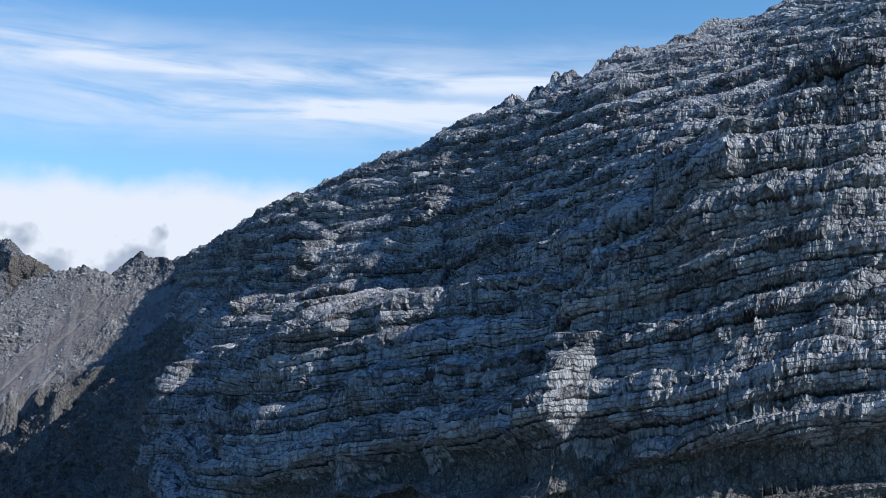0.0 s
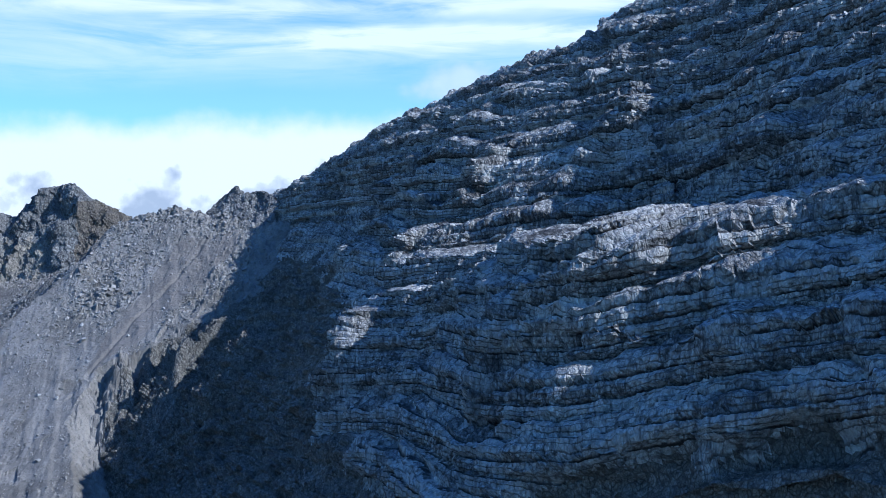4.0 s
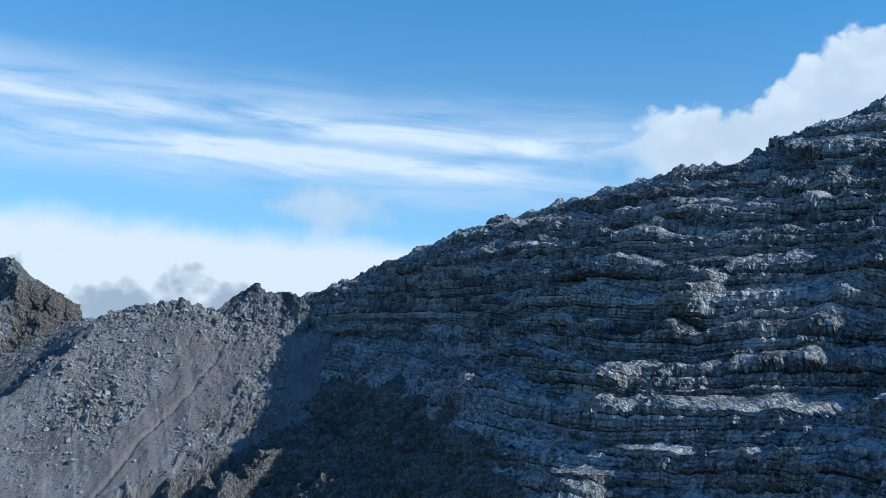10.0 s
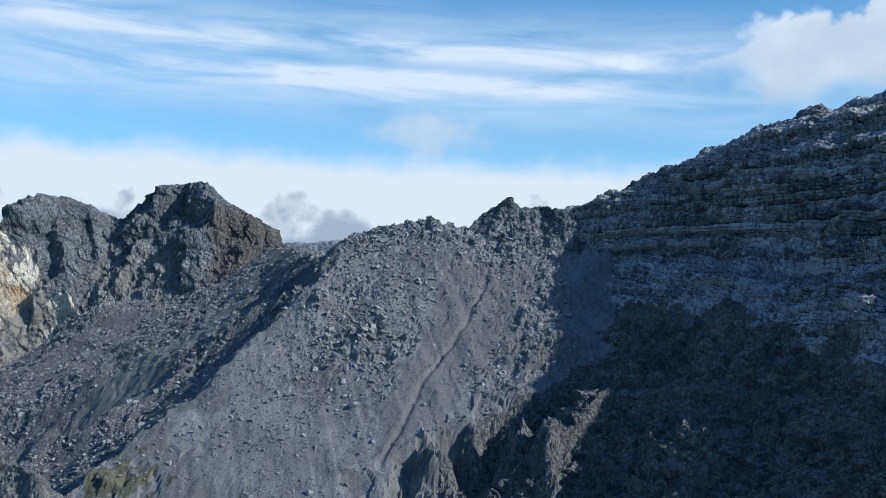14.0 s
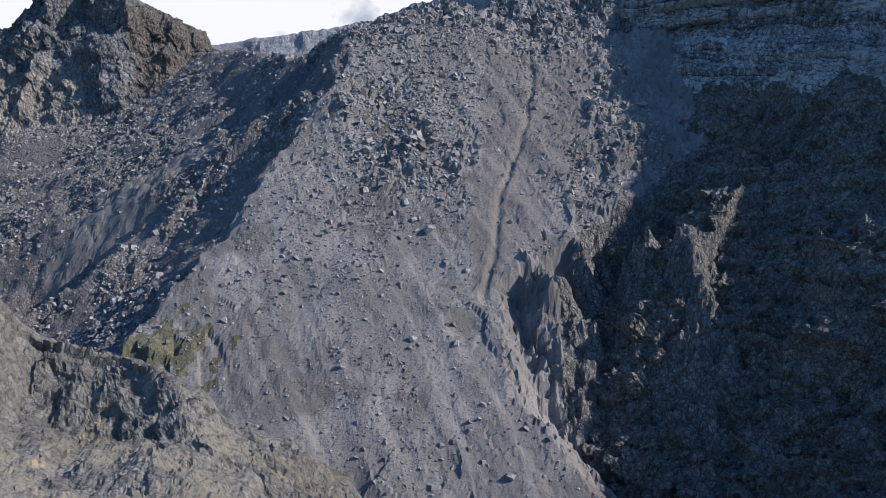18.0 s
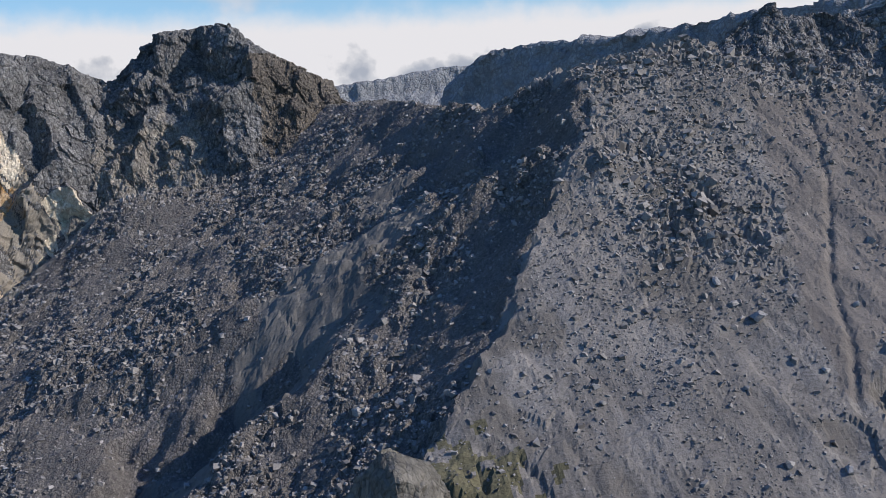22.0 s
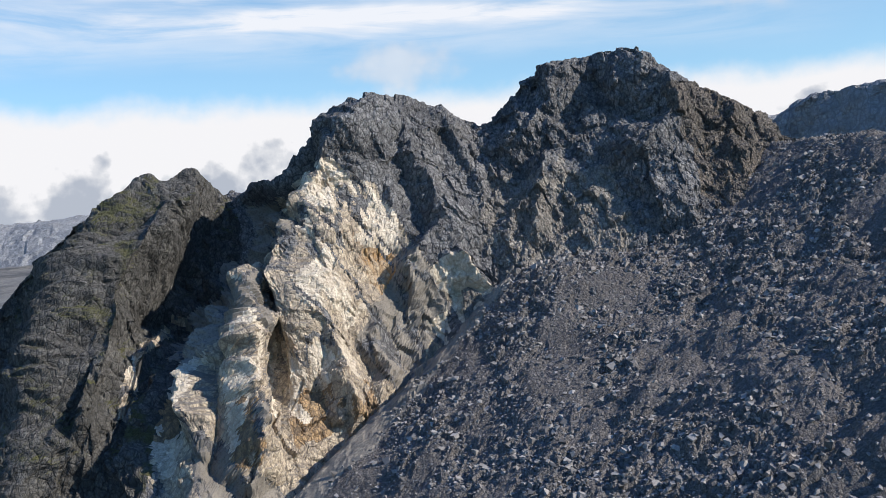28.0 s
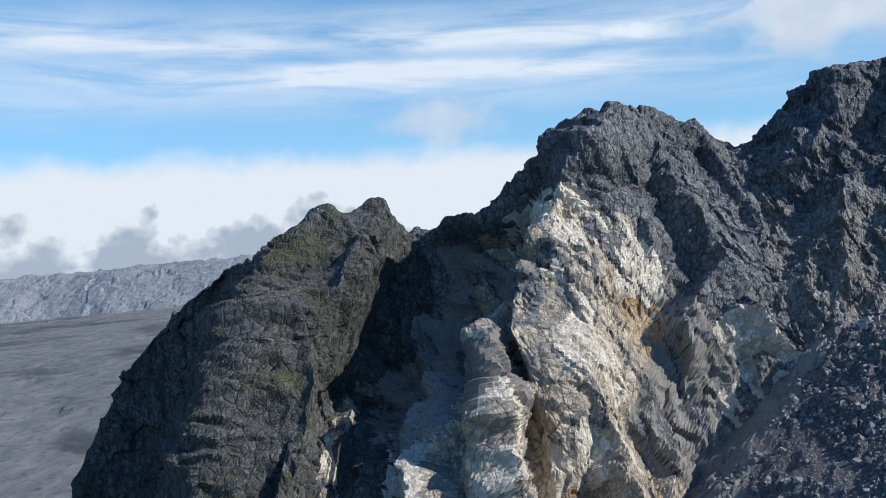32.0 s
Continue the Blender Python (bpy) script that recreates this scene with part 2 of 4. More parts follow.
        c = t.mix(t.math("MULTIPLY", t.step(run, 0.48, 0.68), streak), c, dark)
        height = t.math("ADD", height, t.math("MULTIPLY", run, 0.8))
    if stain:
        col, at, amount = stain
        patch = t.noise(t.mapped(pos, (1, 1, 0.45)), at, 5, 0.6)
        c = t.mix(t.step(patch, amount, amount + 0.1), c, t.mix(t.step(tiny, 0.4, 0.6), col, tuple(x * 0.6 for x in col)))
    if dust:
        c = t.mix(t.math("MULTIPLY", t.step(nz.outputs[2], 0.62, 0.9), 0.8), c, t.mix(tiny, dust, tuple(x * 0.7 for x in dust)))
    if moss:
        green = t.noise(pos, 0.05, 6, 0.65)
        f = t.math("MULTIPLY", t.step(green, 0.62 - moss_amount, 0.74 - moss_amount), t.step(nz.outputs[2], 0.35, 0.6))
        c = t.mix(f, c, t.mix(t.step(tiny, 0.35, 0.65), moss, tuple(x * 0.45 for x in moss)))
    b = t.node("ShaderNodeBsdfPrincipled")
    t.put(b.inputs["Base Color"], c)
    b.inputs["Roughness"].default_value = rough
    b.inputs["Specular IOR Level"].default_value = 0.25
    bp = t.node("ShaderNodeBump")
    bp.inputs["Strength"].default_value, bp.inputs["Distance"].default_value = 0.9, bump
    t.put(bp.inputs["Height"], height)
    t.put(b.inputs["Normal"], bp.outputs[0])
    t.put(t.node("ShaderNodeOutputMaterial").inputs[0], b.outputs[0])
    return m


def stone_material(name, lo, hi):
    """Loose stones, each of its own shade."""
    m = bpy.data.materials.new(name)
    m.use_nodes = True
    t = Tree(m.node_tree)
    g = t.node("ShaderNodeNewGeometry")
    spot = t.noise(g.outputs["Position"], 3.0, 5, 0.65)
    c = t.mix(g.outputs["Random Per Island"], lo, hi)
    c = t.mix(t.math("MULTIPLY", t.step(spot, 0.45, 0.7), 0.5), c, tuple(v * 0.5 for v in lo))
    b = t.node("ShaderNodeBsdfPrincipled")
    t.put(b.inputs["Base Color"], c)
    b.inputs["Roughness"].default_value, b.inputs["Specular IOR Level"].default_value = 0.9, 0.25
    t.put(t.node("ShaderNodeOutputMaterial").inputs[0], b.outputs[0])
    return m


STONES = stone_material("pale_stones", (0.13, 0.122, 0.115), (0.31, 0.295, 0.28))
BLOCKS = stone_material("dark_stones", (0.125, 0.117, 0.11), (0.35, 0.332, 0.315))
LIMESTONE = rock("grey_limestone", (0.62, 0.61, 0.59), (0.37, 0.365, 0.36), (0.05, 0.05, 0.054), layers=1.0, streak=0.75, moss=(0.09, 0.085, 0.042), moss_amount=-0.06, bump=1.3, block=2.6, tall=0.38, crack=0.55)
CRAG = rock("brown_crag", (0.34, 0.32, 0.29), (0.20, 0.19, 0.172), (0.06, 0.058, 0.055), streak=0.4, moss=(0.10, 0.085, 0.045), moss_amount=0.05, bump=1.1, block=2.2)
SCREE = rock("grey_gravel", (0.228, 0.213, 0.198), (0.148, 0.138, 0.129), (0.078, 0.074, 0.07), bump=0.5, stain=((0.155, 0.143, 0.13), 0.035, 0.52), grain=1.6, block=0, fall=0.7)
GRAVEL = rock("pale_gravel", (0.27, 0.242, 0.20), (0.185, 0.166, 0.14), (0.10, 0.092, 0.082), bump=0.4, grain=1.6, block=0, fall=0.4)
DIRT = rock("brown_dirt", (0.175, 0.158, 0.144), (0.13, 0.117, 0.107), (0.085, 0.078, 0.073), bump=0.35, grain=1.6, block=0, fall=0.5)
# fine dust, with some of the trough's shade in its dark base colour
DUST = rock("shaded_dust", (0.15, 0.142, 0.13), (0.115, 0.108, 0.1), (0.075, 0.071, 0.068), bump=0.35, grain=1.4, block=0, fall=0.4)
RUBBLE = rock("dark_rubble", (0.30, 0.277, 0.257), (0.195, 0.18, 0.166), (0.08, 0.075, 0.072), bump=0.7, grain=1.3, block=1.2)
GRASS = rock("tussock_grass", (0.13, 0.12, 0.075), (0.09, 0.084, 0.05), (0.055, 0.052, 0.034), bump=0.5, grain=2.0, block=0, stain=((0.20, 0.195, 0.18), 0.12, 0.6))
TURF = rock("dry_turf", (0.225, 0.20, 0.155), (0.155, 0.138, 0.105), (0.08, 0.072, 0.056), bump=0.5, grain=1.8, block=0, stain=((0.40, 0.31, 0.19), 0.06, 0.6))
OUTROCK = rock("weathered_rock", (0.30, 0.28, 0.243), (0.19, 0.178, 0.155), (0.065, 0.061, 0.055), streak=0.3, moss=(0.075, 0.073, 0.038), moss_amount=-0.02, stain=((0.50, 0.38, 0.23), 0.045, 0.62), bump=1.0, block=3.2, crack=0.25)
BROWNROCK = rock("brown_rock", (0.30, 0.255, 0.205), (0.19, 0.165, 0.14), (0.075, 0.068, 0.062), streak=0.5, bump=1.4)
GREYROCK = rock("grey_rock", (0.46, 0.42, 0.36), (0.30, 0.275, 0.24), (0.10, 0.093, 0.085), streak=0.3, bump=1.0, block=3.0)
# cream rock, its albedo pushed up to carry the brightness of direct sun
PALEROCK = rock("pale_rock", (0.86, 0.77, 0.62), (0.74, 0.65, 0.50), (0.36, 0.30, 0.23), streak=0.3, bump=0.8, block=4.0, crack=0.4)
BLACKROCK = rock("dark_rock", (0.34, 0.335, 0.325), (0.185, 0.182, 0.178), (0.05, 0.05, 0.053), streak=0.3, stain=((0.26, 0.19, 0.11), 0.03, 0.66), bump=1.0, block=4.0)
YELLOWROCK = rock("ochre_rock", (0.72, 0.60, 0.43), (0.55, 0.46, 0.335), (0.21, 0.175, 0.14), streak=0.4, stain=((0.42, 0.24, 0.09), 0.025, 0.62), dust=(0.22, 0.20, 0.175), bump=0.9, block=5.0)
ORANGEROCK = rock("orange_rock", (0.56, 0.38, 0.20), (0.38, 0.25, 0.13), (0.13, 0.10, 0.075), streak=0.8, bump=0.9, block=4.0)
# mossy rock, base colour lowered to deepen the shade of the west flank
GREENROCK = rock("mossy_rock", (0.20, 0.192, 0.175), (0.105, 0.102, 0.09), (0.036, 0.035, 0.034), streak=0.5, moss=(0.105, 0.103, 0.045), moss_amount=0.14, stain=((0.22, 0.18, 0.12), 0.04, 0.70), bump=0.9, block=4.0)
# distant limestone, its base colour lightened and blued to suggest air haze
HAZED_ROCK = rock("hazed_limestone", (0.40, 0.405, 0.41), (0.30, 0.306, 0.314), (0.17, 0.176, 0.185), bed=0.4, streak=0.5, grain=0.4, bump=1.6, block=9.0)
PLAIN = rock("far_moor", (0.24, 0.225, 0.195), (0.165, 0.156, 0.14), (0.08, 0.077, 0.073), bed=0.95, grain=0.1, bump=1.5, block=0, level=0.07)


# ---- numbers for the landforms ----
def value_noise(x, y, z=0.0, seed=0):
    """Smooth noise from -1 to 1 on arrays, one unit a cell."""
    x, y, z = np.broadcast_arrays(np.asarray(x, np.float64), y, z)
    ix, iy, iz = np.floor(x), np.floor(y), np.floor(z)
    fx, fy, fz = x - ix, y - iy, z - iz
    ix, iy, iz = (np.mod(a, 4096).astype(np.uint32) for a in (ix, iy, iz))
    fx, fy, fz = (f * f * (3 - 2 * f) for f in (fx, fy, fz))

    def corner(a, b, c):
        h = (ix + np.uint32(a)) * np.uint32(374761393) + (iy + np.uint32(b)) * np.uint32(668265263) + (iz + np.uint32(c)) * np.uint32(2147483647) + np.uint32(seed * 144665 + 7)
        h = (h ^ (h >> np.uint32(13))) * np.uint32(1274126177)
        h = (h ^ (h >> np.uint32(16))) * np.uint32(2246822519)
        return (h >> np.uint32(8)).astype(np.float64) / 8388608.0 - 1.0

    lo = (corner(0, 0, 0) * (1 - fx) + corner(1, 0, 0) * fx) * (1 - fy) + (corner(0, 1, 0) * (1 - fx) + corner(1, 1, 0) * fx) * fy
    hi = (corner(0, 0, 1) * (1 - fx) + corner(1, 0, 1) * fx) * (1 - fy) + (corner(0, 1, 1) * (1 - fx) + corner(1, 1, 1) * fx) * fy
    return lo * (1 - fz) + hi * fz


def fbm(x, y, z=0.0, octaves=5, gain=0.5, seed=0, ridged=False):
    out, amp, f = 0.0, 1.0, 1.0
    for k in range(octaves):
        n = value_noise(x * f + 17.3 * k, y * f - 9.1 * k, z * f + 4.7 * k, seed + k)
        out = out + amp * ((1 - 2 * np.abs(n)) if ridged else n)
        amp, f = amp * gain, f * 2.03
    return out


def smooth(lo, hi, v):
    u = np.clip((v - lo) / (hi - lo), 0, 1)
    return u * u * (3 - 2 * u)


def spline(points, n, tension=0.5):
    """n points at even parameter along a curve through the given ones, spaced by their chords."""
    p = np.array(points, float)
    d = np.r_[0, np.cumsum(np.linalg.norm(np.diff(p[:, :2], axis=0), axis=1) + 1e-6)]
    u = np.linspace(0, d[-1], n)
    m = np.gradient(p, d, axis=0) * (2 * tension)
    k = np.clip(np.searchsorted(d, u, side="right") - 1, 0, len(p) - 2)
    h = (d[k + 1] - d[k])[:, None]
    s = ((u - d[k]) / (d[k + 1] - d[k]))[:, None]
    return (2 * s**3 - 3 * s**2 + 1) * p[k] + (s**3 - 2 * s**2 + s) * h * m[k] + (-2 * s**3 + 3 * s**2) * p[k + 1] + (s**3 - s**2) * h * m[k + 1]


def loft(sections, n_along, n_down, tension=0.35):
    """A grid of points over cross sections: each section is one line from the top down, all with the same number of points."""
    sec = np.array(sections, float)
    along = np.stack([spline_by(sec[:, j], n_along, sec[:, 0]) for j in range(sec.shape[1])], axis=1)
    gap = np.linalg.norm(np.diff(sec, axis=1), axis=2).mean(axis=0)
    d = np.r_[0, np.cumsum(gap)]
    u = np.linspace(0, d[-1], n_down)
    k = np.clip(np.searchsorted(d, u, side="right") - 1, 0, len(d) - 2)
    s = ((u - d[k]) / (d[k + 1] - d[k]))[None, :, None]
    h = (d[k + 1] - d[k])[None, :, None]
    slope = np.diff(along, axis=1) / np.diff(d)[None, :, None]
    l, r = slope[:, :-1], slope[:, 1:]
    inner = np.where(l * r > 0, 2 * l * r / np.where(np.abs(l + r) < 1e-9, 1, l + r), 0)
    m = np.concatenate([slope[:, :1], inner, slope[:, -1:]], axis=1) * (2 * tension)
    return (2 * s**3 - 3 * s**2 + 1) * along[:, k] + (s**3 - 2 * s**2 + s) * h * m[:, k] + (-2 * s**3 + 3 * s**2) * along[:, k + 1] + (s**3 - s**2) * h * m[:, k + 1]


def spline_by(points, n, guide):
    """As spline, with the parameter of the guide line, so that the sections stay in step."""
    p, g = np.array(points, float), np.array(guide, float)
    d = np.r_[0, np.cumsum(np.linalg.norm(np.diff(g[:, :2], axis=0), axis=1) + 1e-6)]
    u = np.linspace(0, d[-1], n)
    m = np.gradient(p, d, axis=0) * 0.8
    k = np.clip(np.searchsorted(d, u, side="right") - 1, 0, len(p) - 2)
    h, s = (d[k + 1] - d[k])[:, None], ((u - d[k]) / (d[k + 1] - d[k]))[:, None]
    return (2 * s**3 - 3 * s**2 + 1) * p[k] + (s**3 - 2 * s**2 + s) * h * m[k] + (-2 * s**3 + 3 * s**2) * p[k + 1] + (s**3 - s**2) * h * m[k + 1]


def normals(g):
    n = np.cross(np.gradient(g, axis=0), np.gradient(g, axis=1))
    n /= np.linalg.norm(n, axis=2, keepdims=True) + 1e-9
    return n * np.sign(n[..., 2:].mean() + 1e-9)


def grid_object(name, g, material, label, category, keep=None, soft=False, which=None):
    """A grid of points as one mesh; faces where keep is false are left out."""
    a, b = g.shape[:2]
    i = np.arange(a * b).reshape(a, b)
    q = np.stack([i[:-1, :-1], i[1:, :-1], i[1:, 1:], i[:-1, 1:]], axis=-1).reshape(-1, 4)
    if keep is not None:
        q = q[(keep[:-1, :-1] & keep[1:, :-1] & keep[1:, 1:] & keep[:-1, 1:]).reshape(-1)]
    p = g.reshape(-1, 3)
    if len(q):
        c = p[q[0]]
        if np.cross(c[1] - c[0], c[2] - c[0])[2] < 0:
            q = q[:, ::-1]
    me = bpy.data.meshes.new(name)
    me.vertices.add(len(p))
    me.vertices.foreach_set("co", p.astype(np.float32).ravel())
    me.loops.add(q.size)
    me.loops.foreach_set("vertex_index", q.astype(np.int32).ravel())
    me.polygons.add(len(q))
    me.polygons.foreach_set("loop_start", np.arange(0, q.size, 4, dtype=np.int32))
    me.polygons.foreach_set("use_smooth", np.full(len(q), soft))
    for m in material if isinstance(material, list) else [material]:
        me.materials.append(m)
    if which is not None:
        me.polygons.foreach_set("material_index", which.reshape(-1)[q[:, 0]].astype(np.int32))
    me.update(calc_edges=True)
    ob = new(name, me)
    return tagged(ob, label, category, kind="structure")


def split_object(name, g, parts, which, label, category, kind="", beds=None):
    """A landform as one thing: an empty at its foot, and one mesh for each of its parts."""
    p = g.reshape(-1, 3)
    a, b = g.shape[:2]
    i = np.arange(a * b).reshape(a, b)
    q = np.stack([i[:-1, :-1], i[1:, :-1], i[1:, 1:], i[:-1, 1:]], axis=-1).reshape(-1, 4)
    c = p[q]
    if np.cross(c[:, 1] - c[:, 0], c[:, 2] - c[:, 0])[:, 2].mean() < 0:
        q = q[:, ::-1]
    kind_at = np.broadcast_to(which, (a, b)).reshape(-1)[q[:, 0]]
    root = tagged(new(name), label, category, kind=kind)
    foot = Vector((float(p[:, 0].mean()), float(p[:, 1].mean()), float(p[:, 2].min())))
    root.location = foot
    for k, (part_name, material, part_label) in enumerate(parts):
        f = q[kind_at == k]
        if not len(f):
            continue
        used, back = np.unique(f, return_inverse=True)
        me = bpy.data.meshes.new(part_name)
        me.vertices.add(len(used))
        me.vertices.foreach_set("co", (p[used] - np.array(foot)).astype(np.float32).ravel())
        me.loops.add(f.size)
        me.loops.foreach_set("vertex_index", back.reshape(-1).astype(np.int32))
        me.polygons.add(len(f))
        me.polygons.foreach_set("loop_start", np.arange(0, f.size, 4, dtype=np.int32))
        me.polygons.foreach_set("use_smooth", np.full(len(f), False))
        me.materials.append(material)
        me.update(calc_edges=True)
        if beds is not None:
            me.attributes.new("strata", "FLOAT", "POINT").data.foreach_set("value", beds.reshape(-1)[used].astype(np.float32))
        ob = tagged(new(part_name, me), part_label)
        ob.parent = root
    return root


def facets(x, y, z, seed=0):
    """Broken rock on arrays, one unit a block: each block has its own height and tilt."""
    x, y, z = (np.asarray(a, np.float32) for a in np.broadcast_arrays(x, y, z))
    bx, by, bz = np.floor(x - 0.5), np.floor(y - 0.5), np.floor(z - 0.5)
    best, out = np.full(x.shape, 99.0, np.float32), np.zeros(x.shape, np.float32)
    for k in range(8):
        cx, cy, cz = bx + (k & 1), by + (k >> 1 & 1), bz + (k >> 2)
        h = np.mod(cx, 4096).astype(np.uint32) * np.uint32(374761393) + np.mod(cy, 4096).astype(np.uint32) * np.uint32(668265263) + np.mod(cz, 4096).astype(np.uint32) * np.uint32(2654435761) + np.uint32(seed * 77731 + 5)
        h = (h ^ (h >> np.uint32(13))) * np.uint32(1274126177)
        h = (h ^ (h >> np.uint32(16))) * np.uint32(2246822519)
        r = [((h >> np.uint32(b)) & np.uint32(255)).astype(np.float32) / 255 for b in (0, 8, 16, 24)]
        dx, dy, dz = x - cx - 0.15 - 0.7 * r[0], y - cy - 0.15 - 0.7 * r[1], z - cz - 0.15 - 0.7 * r[2]
        d = dx * dx + dy * dy + dz * dz
        v = 2 * r[3] - 1 + 1.6 * ((r[1] - 0.5) * dx + (r[2] - 0.5) * dy + (r[0] - 0.5) * dz)
        near = d < best
        best, out = np.where(near, d, best), np.where(near, v, out)
    return out


def lowpass(v, width):
    k = np.exp(-np.linspace(-2, 2, 2 * width + 1) ** 2)
    return np.convolve(np.pad(v, width, mode="edge"), k / k.sum(), mode="valid")


def settle(g, plain, row, reach, width=16, rows=14):
    """Brings the crest of a roughened grid back to the height of the plain one, and keeps its teeth."""
    lo, hi = max(row - rows, 0), row + rows + 1
    off = lowpass(g[:, lo:hi, 2].max(axis=1) - plain[:, row, 2], width)
    fall = np.exp(-((np.arange(g.shape[1]) - row) / reach) ** 2)
    g = g.copy()
    g[..., 2] -= off[:, None] * fall[None, :]
    return g


def crest_row(sections, n_down, j):
    gap = np.linalg.norm(np.diff(np.array(sections, float), axis=1), axis=2).mean(axis=0)
    return int(round(gap[:j].sum() / gap.sum() * (n_down - 1)))


def line_gap(x, z, points):
    """The distance of arrays of places from a line drawn on a face, by x and height."""
    best = np.full(np.shape(x), 999.0)
    for (ax, az_), (bx, bz) in zip(points[:-1], points[1:]):
        ux, uz = bx - ax, bz - az_
        k = np.clip(((x - ax) * ux + (z - az_) * uz) / (ux * ux + uz * uz), 0, 1)
        best = np.minimum(best, np.hypot(x - ax - k * ux, z - az_ - k * uz))
    return best


def tents(x, z, ridges):
    """Sharp ridges on a face, as heights: how far each stands out, how wide its two flanks are (towards -x and towards +x), and its line by x and height."""
    out = np.zeros(np.shape(x))
    for high, west, east, points in ridges:
        best, side = np.full(np.shape(x), 999.0), np.zeros(np.shape(x))
        for (ax, az_), (bx, bz) in zip(points[:-1], points[1:]):
            ux, uz = bx - ax, bz - az_
            k = np.clip(((x - ax) * ux + (z - az_) * uz) / (ux * ux + uz * uz), 0, 1)
            px, pz = x - ax - k * ux, z - az_ - k * uz
            gap = np.hypot(px, pz)
            near = gap < best
            best, side = np.where(near, gap, best), np.where(near, px, side)
        wide = np.where(side < 0, west, east)
        out = np.maximum(out, high * np.clip(1 - best / wide, 0, 1) ** 1.15)
    return out


def cliffs(sections, n_along, n_down, amount, cell, seed=0, skew=0.35, crest=1, tension=0.35, broken=1.0, fine=1.0, plane=1.0, ribs=1.0, forms=(), ridges=()):
    """A craggy landform: buttresses and gullies that run down the face, leaning ribs, slabs and broken blocks."""
    plain = loft(sections, n_along, n_down, tension)
    x, y, z = plain[..., 0], plain[..., 1], plain[..., 2]
    n = normals(plain)
    row = crest_row(sections, n_down, crest)
    step_a = np.linalg.norm(np.diff(plain, axis=0), axis=2).mean(axis=1)
    step_b = np.linalg.norm(np.diff(plain, axis=1), axis=2).mean(axis=0)
    a = np.r_[0, np.cumsum(step_a)][:, None] + 0 * x
    b = np.r_[0, np.cumsum(step_b)][None, :] + 0 * x
    b = b - b[:, row:row + 1]
    a = a + cell * 0.14 * fbm(x / cell, y / cell, z / cell, 3, 0.5, seed + 2)
    b = b + cell * 0.14 * fbm(x / cell, y / cell, z / cell, 3, 0.5, seed + 4)
    c, k = math.cos(skew), math.sin(skew)
    across, down = a * c + b * k, b * c - a * k
    big = fbm(a / cell, b / (cell * 2.2), 0, 3, 0.5, seed)
    rib = fbm(across / (cell * 0.6), down / (cell * 1.5), 0, 3, 0.42, seed + 11, True)
    fin = fbm(across / (cell * 0.17), down / (cell * 0.42), 0, 4, 0.55, seed + 15, True)
    tx, ty, tz = x + 0.5 * z, y + 0.2 * z, z - 0.5 * x
    face = facets(tx / (cell * 0.36 * plane), ty / (cell * 0.4 * plane), tz / (cell * 0.6 * plane), seed + 19)
    slab = facets(tx / (cell * 0.15 * plane), ty / (cell * 0.17 * plane), tz / (cell * 0.26 * plane), seed + 21)
    chip = facets(tx / (cell * 0.06), ty / (cell * 0.06), tz / (cell * 0.09), seed + 31)
    iso = fbm(x / (cell * 0.5), y / (cell * 0.5), z / (cell * 0.6), 4, 0.5, seed + 51, True)
    comb = 0.25 + 0.9 * smooth(-0.5, 0.5, fbm(a / (cell * 1.2), b / (cell * 1.2), 0, 2, 0.5, seed + 53))
    d = amount * (0.75 * big + 0.42 * ribs * (iso - 0.5) + 0.5 * ribs * comb * (rib - 0.45) + 0.12 * fine * comb * (fin - 0.5) + broken * (0.2 * face + 0.1 * slab + 0.045 * chip))
    front = smooth(row - 2, row + 10, np.arange(n_down))[None, :]
    for stands_out, width, points in forms:
        gap = np.maximum(line_gap(x, z, points) + 0.3 * width * fbm(x / 9, y / 9, z / 9, 3, 0.5, seed + 61), 0)
        d = d + front * stands_out * (np.exp(-gap / width) if stands_out > 0 else np.exp(-(gap / width) ** 2))
    if ridges:
        wx, wz = (x + 2.2 * fbm(x / 8, y / 8, z / 8, 4, 0.55, seed + 63), z + 2.2 * fbm(x / 8, y / 8, z / 8, 4, 0.55, seed + 67))
        d = d + front * tents(wx, wz, ridges)
    g = plain + n * d[..., None]
    return settle(g, plain, row, n_down * 0.16)


# ---- the great wall of bedded limestone ----
# sections from its near end to the col: far back, back, crest, upper face, bench, ledge, foot, depth
WALL = [
    # face out of view, its height set for the shade it casts on the bastion
    [(640, 860, 560), (540, 740, 780), (480, 640, 845), (410, 530, 770), (360, 440, 695), (305, 340, 655), (250, 250, 545), (200, 170, 430)],
    [(520, 860, 540), (350, 740, 740), (313, 610, 806), (275, 500, 740), (235, 405, 684), (192, 306, 668), (146, 232, 551), (105, 165, 430)],
    [(400, 900, 540), (240, 770, 720), (197, 685, 783), (170, 510, 715), (145, 390, 668), (122, 298, 668), (80, 232, 548), (35, 165, 430)],
    [(330, 880, 540), (145, 730, 690), (97, 638, 743), (80, 500, 680), (75, 400, 640), (80, 305, 640), (38, 250, 545), (-10, 190, 430)],
    [(280, 880, 540), (90, 745, 670), (40, 664, 720), (15, 560, 658), (20, 440, 594), (20, 348, 600), (-14, 300, 538), (-60, 230, 430)],
    [(230, 900, 540), (30, 780, 650), (-25, 690, 697), (-20, 590, 650), (-15, 500, 591), (-48, 395, 594), (-82, 360, 530), (-130, 300, 420)],
